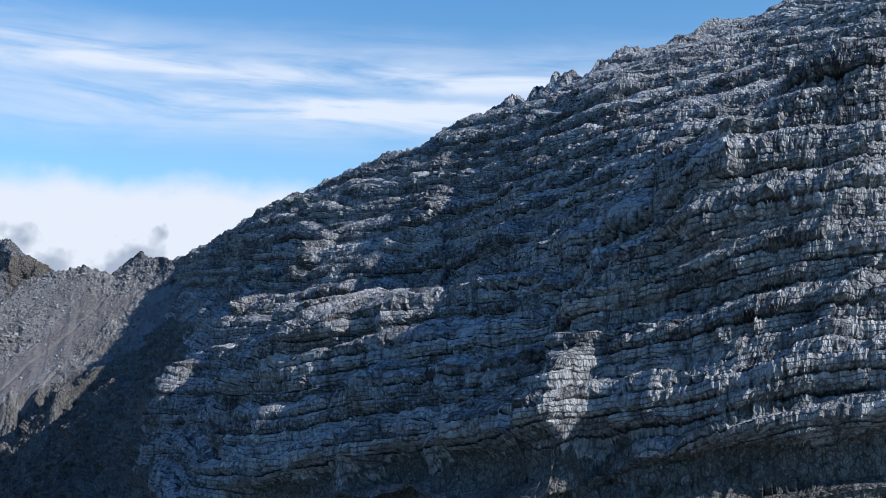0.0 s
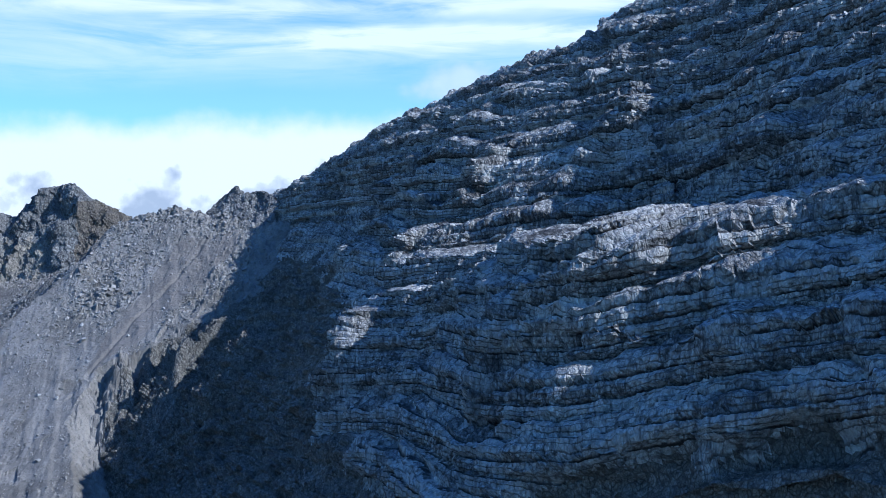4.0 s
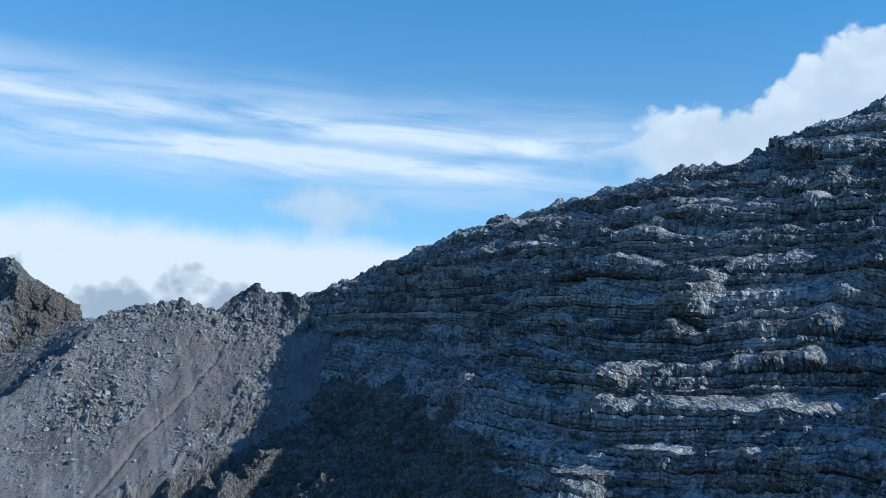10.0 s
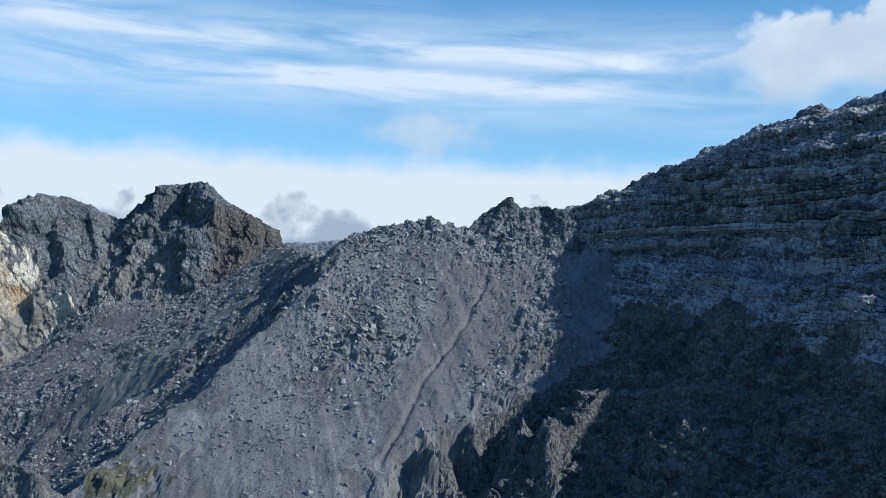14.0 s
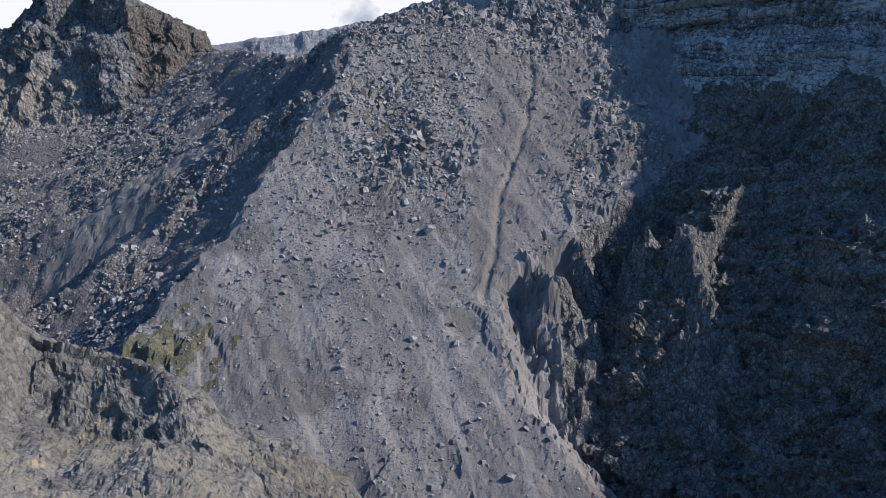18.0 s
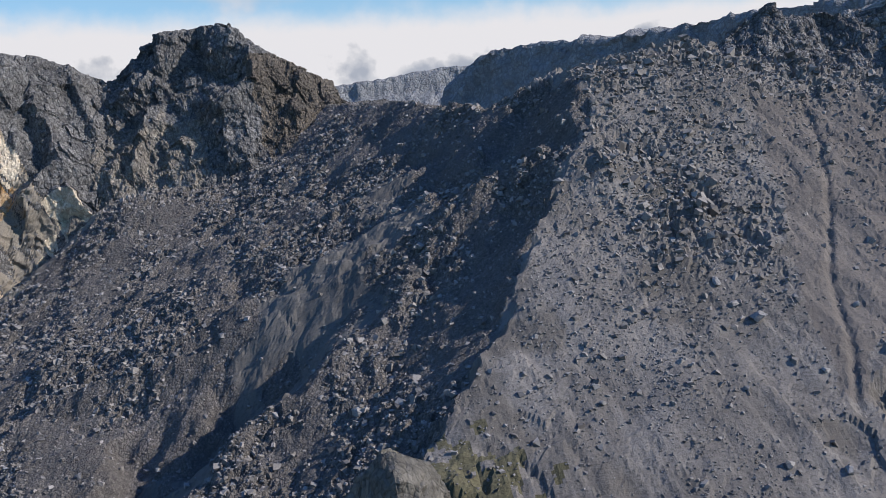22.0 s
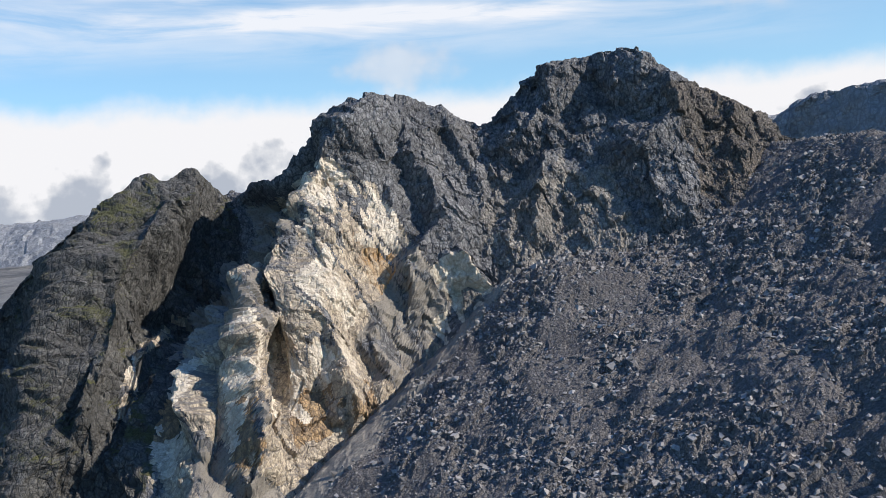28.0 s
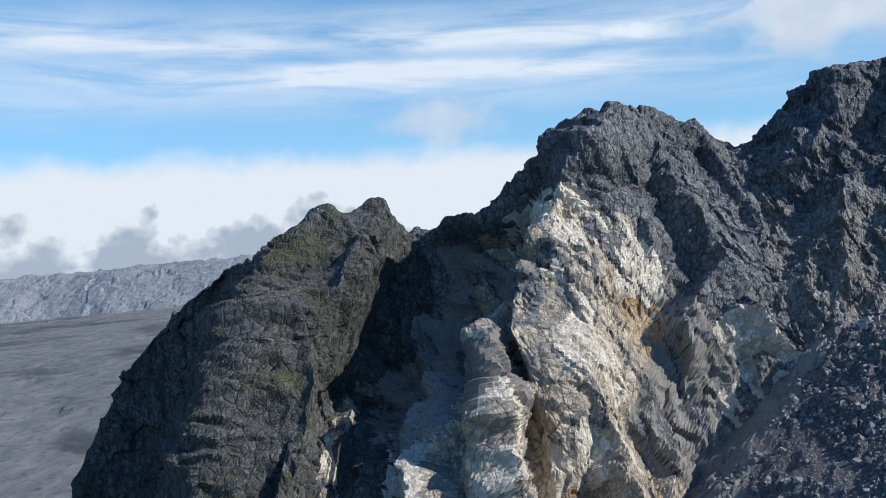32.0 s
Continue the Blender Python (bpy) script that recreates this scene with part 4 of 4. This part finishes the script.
    [(-525, 1190, 540), (-538, 1116, 618), (-545, 1088, 590), (-552, 1064, 562), (-557, 1048, 522), (-560, 1030, 480)],
    [(-560, 1190, 540), (-572, 1114, 635), (-576, 1086, 602), (-577, 1056, 563), (-584, 1030, 510), (-590, 1000, 460)],
    [(-575, 1190, 540), (-588, 1111, 640), (-596, 1084, 604), (-603, 1046, 550), (-609, 1010, 486), (-612, 980, 440)],
    [(-600, 1190, 540), (-614, 1105, 636), (-622, 1082, 600), (-630, 1042, 552), (-637, 988, 474), (-640, 950, 430)],
    [(-620, 1190, 540), (-632, 1108, 622), (-634, 1080, 594), (-643, 1054, 560), (-652, 972, 476), (-660, 925, 430)],
    [(-640, 1195, 540), (-650, 1114, 606), (-652, 1086, 576), (-657, 1034, 558), (-678, 958, 468), (-690, 910, 425)],
    [(-660, 1200, 540), (-675, 1140, 602), (-674, 1104, 572), (-676, 1062, 552), (-698, 958, 456), (-712, 910, 420)],
    [(-680, 1200, 540), (-694, 1142, 608), (-694, 1112, 580), (-698, 1072, 545), (-722, 985, 452), (-738, 930, 415)],
    [(-700, 1200, 540), (-713, 1124, 610), (-714, 1098, 586), (-722, 1064, 552), (-742, 985, 450), (-760, 930, 410)],
    [(-730, 1200, 530), (-730, 1104, 598), (-736, 1071, 568), (-748, 1035, 530), (-762, 985, 468), (-775, 940, 410)],
    [(-770, 1210, 520), (-768, 1156, 585), (-772, 1152, 556), (-786, 1140, 510), (-804, 1128, 446), (-824, 1100, 400)],
    [(-810, 1210, 480), (-812, 1170, 546), (-816, 1166, 519), (-826, 1160, 474), (-843, 1150, 425), (-862, 1120, 390)],
    [(-850, 1210, 440), (-850, 1170, 466), (-857, 1150, 445), (-866, 1130, 425), (-880, 1100, 400), (-895, 1070, 380)],
]
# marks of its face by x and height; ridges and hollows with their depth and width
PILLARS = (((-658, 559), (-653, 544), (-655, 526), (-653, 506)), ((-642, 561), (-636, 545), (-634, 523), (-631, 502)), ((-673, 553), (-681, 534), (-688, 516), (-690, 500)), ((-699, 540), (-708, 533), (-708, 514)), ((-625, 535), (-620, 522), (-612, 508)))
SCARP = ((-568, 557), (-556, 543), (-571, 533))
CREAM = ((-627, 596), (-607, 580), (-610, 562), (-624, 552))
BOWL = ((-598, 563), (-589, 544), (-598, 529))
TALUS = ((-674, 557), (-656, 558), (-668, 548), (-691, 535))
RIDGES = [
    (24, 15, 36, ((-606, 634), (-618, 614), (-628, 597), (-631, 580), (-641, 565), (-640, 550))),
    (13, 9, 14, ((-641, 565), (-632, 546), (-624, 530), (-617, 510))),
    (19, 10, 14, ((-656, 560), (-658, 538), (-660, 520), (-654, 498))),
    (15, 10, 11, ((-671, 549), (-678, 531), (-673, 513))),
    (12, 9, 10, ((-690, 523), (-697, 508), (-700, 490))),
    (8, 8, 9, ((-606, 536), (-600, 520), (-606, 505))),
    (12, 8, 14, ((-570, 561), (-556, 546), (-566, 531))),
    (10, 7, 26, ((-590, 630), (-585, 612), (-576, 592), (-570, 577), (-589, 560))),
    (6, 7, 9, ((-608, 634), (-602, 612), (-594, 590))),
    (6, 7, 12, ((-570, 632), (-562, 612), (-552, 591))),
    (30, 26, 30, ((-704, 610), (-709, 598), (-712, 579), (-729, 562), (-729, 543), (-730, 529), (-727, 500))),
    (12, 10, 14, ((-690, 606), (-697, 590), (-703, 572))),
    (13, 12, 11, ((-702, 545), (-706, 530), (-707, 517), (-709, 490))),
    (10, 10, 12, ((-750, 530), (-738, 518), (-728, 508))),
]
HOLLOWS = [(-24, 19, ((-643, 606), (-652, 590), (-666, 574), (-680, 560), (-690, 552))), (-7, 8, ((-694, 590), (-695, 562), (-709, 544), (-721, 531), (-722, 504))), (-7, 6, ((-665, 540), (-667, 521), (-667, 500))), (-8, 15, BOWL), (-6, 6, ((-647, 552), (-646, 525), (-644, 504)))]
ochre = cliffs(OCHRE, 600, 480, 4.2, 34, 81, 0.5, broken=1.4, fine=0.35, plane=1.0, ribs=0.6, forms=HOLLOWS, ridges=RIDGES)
# knobs and notches of the green crest: x, rise, half width
crest_at = np.exp(-((np.arange(480) - crest_row(OCHRE, 480, 1)) / 11.0) ** 2)[None, :]
for bx, rise, wide in ((-712, 5, 6), (-703, -2, 3), (-692, 5, 5), (-681, -2, 4), (-672, -3, 6), (-660, 3, 5), (-728, -3, 6)):
    ochre[..., 2] += crest_at * rise * np.exp(-(((ochre[..., 0] - bx) / wide) ** 4))
ox, oy, oz = ochre[..., 0], ochre[..., 1], ochre[..., 2]
warp = 9 * fbm(ox / 22, oy / 22, oz / 22, 4, 0.55, 83)
torn = (oz + 0.7 * warp < 597 - 1.8 * np.maximum(ox + 600, 0)) & (ox + warp > -662 - 0.55 * np.maximum(562 - oz, 0)) & (ox + 0.6 * warp < -553)
side = ox + 0.45 * oz
mixed = fbm(side / 17, oz / 46, oy / 60, 4, 0.55, 87)
patch = fbm(ox / 20, oy / 20, oz / 20, 3, 0.5, 89)
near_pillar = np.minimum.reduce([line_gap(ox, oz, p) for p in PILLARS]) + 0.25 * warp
# cream band widened so its pale colour adds to the sunlit contrast
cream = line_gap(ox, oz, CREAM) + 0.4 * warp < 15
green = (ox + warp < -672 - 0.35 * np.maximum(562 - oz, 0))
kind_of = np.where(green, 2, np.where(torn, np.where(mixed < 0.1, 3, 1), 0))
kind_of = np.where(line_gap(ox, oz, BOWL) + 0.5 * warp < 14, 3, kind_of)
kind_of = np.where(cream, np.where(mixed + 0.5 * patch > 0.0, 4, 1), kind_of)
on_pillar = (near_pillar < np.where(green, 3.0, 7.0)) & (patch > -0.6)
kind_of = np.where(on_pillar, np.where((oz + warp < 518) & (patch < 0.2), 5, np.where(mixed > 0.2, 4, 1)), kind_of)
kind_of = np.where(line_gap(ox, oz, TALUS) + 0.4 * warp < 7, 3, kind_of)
# pale colour on the scarp stands for a brightly lit wedge
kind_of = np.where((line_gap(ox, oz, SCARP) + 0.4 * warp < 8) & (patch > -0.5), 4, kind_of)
kind_of = np.where((np.abs(mixed) < 0.07) & (kind_of != 2), 0, kind_of)
split_object("ochre_mountain", ochre, [("summit_rock", BLACKROCK, "dark layered rock of the summit"), ("torn_face", YELLOWROCK, "fresh ochre and cream landslide scar"), ("mossy_flank", GREENROCK, "flank with patches of moss, its rock darkened for shade"), ("gravel_fan", GRAVEL, "pale grey gravel fan"), ("pale_slab", PALEROCK, "white and cream slabs of fresh rock, paled further for sunlight"), ("orange_pillar", ORANGEROCK, "rusty orange pillars of rotten rock")], kind_of, "ochre and grey mountain with a torn landslide face", "mountain")


# ---- the near outcrop ----
OUTCROP = [
    [(-500, 640, 470), (-492, 622, 510), (-488, 600, 505), (-485, 560, 500), (-480, 500, 490), (-475, 430, 460)],
    [(-478, 650, 480), (-470, 614, 532), (-468, 590, 524), (-460, 545, 528), (-450, 500, 520), (-440, 430, 470)],
    [(-466, 640, 490), (-457, 607, 551), (-455, 585, 530), (-446, 542, 530), (-438, 510, 526), (-430, 440, 470)],
    [(-452, 645, 490), (-446, 612, 538), (-444, 590, 526), (-436, 543, 528), (-428, 512, 524), (-420, 440, 470)],
    [(-440, 645, 485), (-436, 606, 535), (-432, 585, 524), (-424, 540, 527), (-418, 512, 522), (-412, 440, 465)],
    [(-425, 640, 480), (-426, 601, 533), (-420, 580, 522), (-412, 538, 525), (-408, 512, 520), (-402, 440, 460)],
    [(-410, 635, 480), (-414, 591, 531), (-408, 572, 521), (-402, 538, 520), (-398, 512, 514), (-392, 440, 455)],
    [(-398, 635, 470), (-404, 588, 522), (-398, 568, 514), (-392, 535, 510), (-388, 505, 500), (-382, 440, 440)],
    [(-380, 630, 460), (-388, 582, 514), (-384, 562, 505), (-378, 530, 498), (-372, 500, 485), (-365, 440, 430)],
    [(-350, 620, 440), (-362, 570, 488), (-358, 550, 480), (-352, 520, 470), (-345, 490, 460), (-340, 440, 410)],
]
outcrop = cliffs(OUTCROP, 330, 330, 2.8, 18, 91, 0.1, broken=1.0, fine=0.5, ribs=0.7)
turf = smooth(0.55, 0.8, normals(outcrop)[..., 2]) + 0.5 * fbm(outcrop[..., 0] / 9, outcrop[..., 1] / 9, 0, 3, 0.5, 95) + smooth(590, 560, outcrop[..., 1]) * 0.25 > 1.05
split_object("rock_outcrop", outcrop, [("pinnacle_rock", OUTROCK, "weathered grey brown pinnacles"), ("turf", TURF, "dry brown turf and gravel")], turf.astype(int), "weathered rock outcrop with pinnacles on a steep rib", "rock outcrop")

# ---- far walls, plateau, moor and mountains ----
FARWALL = [
    [(-100, 1760, 600), (-232, 1600, 618), (-242, 1592, 596), (-262, 1576, 540), (-300, 1540, 430)],
    [(-20, 1660, 625), (-190, 1557, 652), (-202, 1549, 612), (-225, 1530, 550), (-270, 1490, 430)],
    [(80, 1540, 630), (-85, 1412, 657), (-98, 1404, 612), (-122, 1386, 548), (-170, 1350, 430)],
    [(190, 1390, 640), (30, 1265, 667), (17, 1257, 618), (-8, 1240, 548), (-60, 1200, 430)],
    [(320, 1240, 640), (160, 1110, 672), (147, 1102, 620), (120, 1085, 548), (70, 1050, 430)],
]
grid_object("far_wall", cliffs(FARWALL, 300, 180, 7.0, 60, 101, skew=0.05, broken=0.7, fine=0.3, plane=1.3), HAZED_ROCK, "distant grey limestone wall with blue haze in its colour", "mountain")
PLATEAU = [
    [(-900, 2900, 580), (-800, 2050, 598), (-800, 2010, 580), (-800, 1900, 545), (-800, 1500, 480)],
    [(-560, 2900, 595), (-520, 2000, 616), (-520, 1985, 598), (-520, 1880, 560), (-520, 1500, 480)],
    [(-300, 2900, 610), (-280, 1960, 638), (-280, 1945, 615), (-280, 1850, 570), (-280, 1450, 480)],
    [(-150, 2900, 615), (-170, 1950, 652), (-170, 1935, 625), (-170, 1850, 580), (-170, 1450, 480)],
    [(300, 2900, 620), (300, 1950, 650), (300, 1920, 630), (300, 1850, 590), (300, 1450, 480)],
    [(900, 2900, 620), (900, 1950, 650), (900, 1920, 630), (900, 1850, 590), (900, 1450, 480)],
]
grid_object("plateau", cliffs(PLATEAU, 300, 200, 4.0, 60, 111), HAZED_ROCK, "distant limestone plateau paled by haze in its colour", "plateau")
# unseen ridge on the valley's near side, under and behind the flight, added to block skylight
NEAR = [
    [(-700, -500, 480), (-300, -300, 575), (-220, -230, 520), (-120, -140, 430), (0, -40, 380), (90, 40, 370)],
    [(-900, -200, 480), (-440, -60, 580), (-360, 0, 520), (-250, 90, 430), (-120, 190, 385), (-60, 240, 375)],
    [(-1100, 100, 470), (-580, 160, 575), (-520, 220, 520), (-400, 320, 440), (-280, 420, 395), (-210, 470, 380)],
    [(-1200, 350, 460), (-680, 380, 560), (-620, 430, 510), (-520, 500, 450), (-400, 580, 400), (-330, 620, 385)],
    [(-1300, 600, 440), (-800, 600, 520), (-760, 630, 480), (-690, 680, 440), (-600, 740, 410), (-520, 790, 400)],
]
grid_object("blocker_ridge", cliffs(NEAR, 160, 140, 8.0, 60, 151), GREENROCK, "unseen dark ridge added to block skylight opposite the wall", "mountain")
MOOR = [
    [(-3600, 4300, 478), (-3500, 3900, 472), (-3100, 3000, 418), (-2600, 2200, 340), (-2300, 1500, 300), (-2000, 800, 280)],
    [(-2600, 4300, 480), (-2500, 3800, 474), (-2200, 2900, 422), (-1800, 2200, 352), (-1600, 1500, 305), (-1500, 800, 290)],
    [(-1700, 4200, 482), (-1650, 3500, 476), (-1450, 2700, 436), (-1250, 2000, 372), (-1150, 1500, 312), (-1100, 900, 300)],
    [(-900, 4200, 490), (-900, 3300, 484), (-850, 2500, 450), (-800, 1900, 400), (-780, 1500, 330), (-760, 1200, 300)],
]
moor = cliffs(MOOR, 200, 280, 3.0, 260, 121, fine=0.3)
st = (moor[..., 2] + 14 * fbm(moor[..., 0] / 300, moor[..., 1] / 300, 0, 3, 0.5, 123)) / 13.0
moor[..., 2] += (smooth(0.6, 0.95, st - np.floor(st)) - (st - np.floor(st))) * 9.0 * smooth(-0.3, 0.4, fbm(moor[..., 0] / 200, moor[..., 1] / 200, 0, 3, 0.5, 125))
grid_object("far_moor", moor, PLAIN, "hazy brown moorland with terraced benches", "moorland")
FARRANGE = [
    [(-3900, 4000, 560), (-3500, 3300, 612), (-3350, 3150, 560), (-3200, 3000, 400)],
    [(-2900, 4100, 540), (-2600, 3700, 590), (-2500, 3500, 545), (-2400, 3300, 420)],
    [(-2000, 4200, 540), (-1900, 3900, 598), (-1850, 3700, 550), (-1800, 3500, 440)],
    [(-1300, 4300, 540), (-1250, 3900, 608), (-1220, 3700, 555), (-1200, 3500, 440)],
    [(-700, 4300, 540), (-700, 3900, 600), (-700, 3700, 550), (-700, 3500, 440)],
    [(0, 4300, 500), (0, 3900, 530), (0, 3700, 500), (0, 3500, 450)],
]
grid_object("far_range", cliffs(FARRANGE, 420, 120, 20.0, 220, 131, broken=1.2, fine=0.6, ribs=0.6), HAZED_ROCK, "low far mountain range under the clouds", "mountain")

ground_x, ground_y = np.meshgrid(np.linspace(-4900, 4900, 140), np.linspace(-4900, 4900, 140), indexing="ij")
ground = np.stack([ground_x, ground_y, 270 + 25 * fbm(ground_x / 400, ground_y / 400, 0, 4, 0.5, 141)], -1)
grid_object("ground", ground, PLAIN, "dark rocky valley floor", "ground", soft=True)


# ---- loose rocks on the slopes ----
def debris_at(x, y):
    """The height of the roughened slope at arrays of places."""
    u, v = (x + 760) / 560 * 619, (y - 570) / 540 * 599
    i, j = np.clip(u.astype(int), 0, 618), np.clip(v.astype(int), 0, 598)
    a, b = u - i, v - j
    return (gz_[i, j] * (1 - a) + gz_[i + 1, j] * a) * (1 - b) + (gz_[i, j + 1] * (1 - a) + gz_[i + 1, j + 1] * a) * b


BOX = np.array([(i, j, k) for i in (-1, 1) for j in (-1, 1) for k in (-1, 1)], float)
BOX_FACES = np.array([(0, 1, 3), (0, 3, 2), (4, 6, 7), (4, 7, 5), (0, 4, 5), (0, 5, 1), (2, 3, 7), (2, 7, 6), (0, 2, 6), (0, 6, 4), (1, 5, 7), (1, 7, 3)])


def stone_shape(rng):
    """An angular stone: a box with pulled corners, skewed and tipped."""
    p = BOX * rng.uniform(0.2, 1.0, (8, 3)) * rng.uniform(0.7, 1.5, 3)
    p = p @ np.array(Euler(rng.uniform(-3, 3, 3).tolist()).to_matrix())
    return p * np.array((1, 1, 0.85)), BOX_FACES


def stones(name, xs, ys, sizes, material, label, rng):
    """Many stones joined into one mesh, each half sunk in the slope."""
    shapes = [stone_shape(rng) for _ in range(28)]
    zs = debris_at(xs, ys)
    pick = rng.integers(0, 28, len(xs))
    turn = rng.uniform(0, 2 * math.pi, len(xs))
    ps, fs, base_i = [], [], 0
    for k, (p, f) in enumerate(shapes):
        w = np.nonzero(pick == k)[0]
        c, d = np.cos(turn[w])[:, None], np.sin(turn[w])[:, None]
        q = np.stack([p[:, 0] * c - p[:, 1] * d, p[:, 0] * d + p[:, 1] * c, np.repeat(p[None, :, 2], len(w), 0)], -1) * sizes[w][:, None, None]
        q += np.stack([xs[w], ys[w], zs[w] + 0.15 * sizes[w]], -1)[:, None, :]
        ps.append(q.reshape(-1, 3))
        fs.append((f[None] + (np.arange(len(w)) * len(p))[:, None, None] + base_i).reshape(-1, 3))
        base_i += len(w) * len(p)
    p, f = np.concatenate(ps), np.concatenate(fs)
    me = bpy.data.meshes.new(name)
    me.vertices.add(len(p))
    me.vertices.foreach_set("co", p.astype(np.float32).ravel())
    me.loops.add(f.size)
    me.loops.foreach_set("vertex_index", f.astype(np.int32).ravel())
    me.polygons.add(len(f))
    me.polygons.foreach_set("loop_start", np.arange(0, f.size, 3, dtype=np.int32))
    me.polygons.foreach_set("use_smooth", np.full(len(f), False))
    me.materials.append(material)
    me.update(calc_edges=True)
    return tagged(new(name, me), label, "rocks", kind="stuff")


rng = np.random.default_rng(7)
n = 64000
xs, ys = rng.uniform(-640, -345, n), rng.uniform(690, 1085, n)
patchy = smooth(-0.35, 0.35, fbm(xs / 22, ys / 40, 0, 3, 0.5, 41))
runnel = np.interp(ys, (880, 940, 972, 1013, 1045, 1080, 1100), (-735, -685, -650, -610, -570, -530, -510))
ok = (debris_left(xs, ys) > 0.6) & (rng.uniform(size=n) < (0.15 + 0.85 * patchy) * (1 - 0.93 * trough(xs, ys))) & (xs > runnel + 26 + 8 * fbm(xs / 14, ys / 14, 0, 3, 0.5, 69))
xs, ys = xs[ok], ys[ok]
stones("rubble", xs, ys, 0.28 + 0.4 * rng.pareto(2.8, len(xs)).clip(0, 2.2), BLOCKS, "angular dark rubble strewn over the slope", rng)
n = 62000
xs, ys = rng.uniform(-480, -235, n), rng.uniform(600, 860, n)
close = np.exp(-(((xs + 334) / 28) ** 2 + ((ys - 776) / 36) ** 2)) + smooth(805, 840, ys) + 0.6 * smooth(-300, -262, xs) * smooth(700, 760, ys)
brink = np.interp(ys, (560, 632, 664, 682, 703, 712, 740), (-285, -307, -322, -318, -316, -292, -230))
ok = (debris_left(xs, ys) < 0.4) & (xs < brink - 1) & (rng.uniform(size=n) < ((0.16 + 0.4 * smooth(-0.1, 0.5, fbm(xs / 24, ys / 38, 0, 3, 0.5, 75))) + close) * (1 - 0.8 * chute(xs, ys)))
xs, ys, close = xs[ok], ys[ok], close[ok]
stones("scree_stones", xs, ys, (0.24 + 0.26 * rng.pareto(2.8, len(xs)).clip(0, 3.5)) * (0.9 + 0.7 * np.minimum(close, 1)), STONES, "loose grey stones on the scree", rng)


# ---- boulders that stand out ----
def boulder_mesh(name, rng, material):
    """A big angular boulder: a ball cut by planes, with chipped edges."""
    bm = bmesh.new()
    bmesh.ops.create_icosphere(bm, subdivisions=3, radius=1.0)
    cuts = [(Vector(rng.normal(size=3)).normalized(), rng.uniform(0.35, 0.72)) for _ in range(11)]
    for v in bm.verts:
        for d, h in cuts:
            over = v.co.dot(d) - h
            if over > 0:
                v.co -= d * over
        v.co *= 1 + 0.05 * noise.noise(v.co * 3.0)
        v.co.x *= 1.15
    me = bpy.data.meshes.new(name)
    bm.to_mesh(me)
    bm.free()
    me.materials.append(material)
    return me


BOULDER = rock("boulder_rock", (0.34, 0.33, 0.32), (0.23, 0.225, 0.22), (0.10, 0.10, 0.10), bump=0.15, grain=2.5, block=0)
boulder_meshes = [boulder_mesh("boulder", rng, BOULDER) for _ in range(7)]


def boulder(x, y, size, label):
    z = float(debris_at(np.array([x]), np.array([y]))[0])
    ob = new("boulder", boulder_meshes[int(rng.integers(0, 7))])
    ob.matrix_world = pose(x, y, z + 0.25 * size, *rng.uniform(-25, 25, 2).tolist(), float(rng.uniform(0, 360))) @ Matrix.Diagonal((size, size * float(rng.uniform(0.7, 1.0)), size * float(rng.uniform(0.6, 0.9)), 1))
    return tagged(ob, label, "boulder", "boulders on the slope")


boulder(-334, 728, 3.2, "largest pale boulder resting on the scree face")
for x, y, size in ((-348, 688, 2.1), (-335, 683, 1.9), (-420, 728, 1.5), (-416, 738, 1.2), (-361, 724, 1.3), (-348, 709, 1.4), (-386, 714, 1.3), (-392, 724, 1.2), (-304, 727, 1.6), (-325, 709, 1.4), (-330, 640, 2.4), (-340, 742, 2.0), (-331, 752, 2.2), (-345, 760, 1.8)):
    boulder(x, y, size, "pale angular boulder on sunlit scree")
boulder(-446, 756, 3.4, "tall pale boulder beside the shaded spur")
for _ in range(110):
    x, y = float(rng.uniform(-430, -275)), float(rng.uniform(640, 840))
    if fbm(np.array(x / 24), np.array(y / 38), 0, 3, 0.5, 75) > -0.05 and debris_left(np.array(x), np.array(y)) < 0.3 and x < np.interp(y, (560, 632, 664, 682, 703, 712, 740), (-285, -307, -322, -318, -316, -292, -230)) - 4:
        boulder(x, y, float(rng.uniform(0.5, 1.0)), "grey angular boulder on sunlit scree")
for _ in range(170):
    x, y = float(rng.uniform(-600, -370)), float(rng.uniform(760, 1040))
    if debris_left(np.array(x), np.array(y)) > 0.8 and 0.452 * x + 0.239 * y + 538 > 495:
        boulder(x, y, float(rng.uniform(0.6, 1.3)), "dark angular boulder in the rubble field")
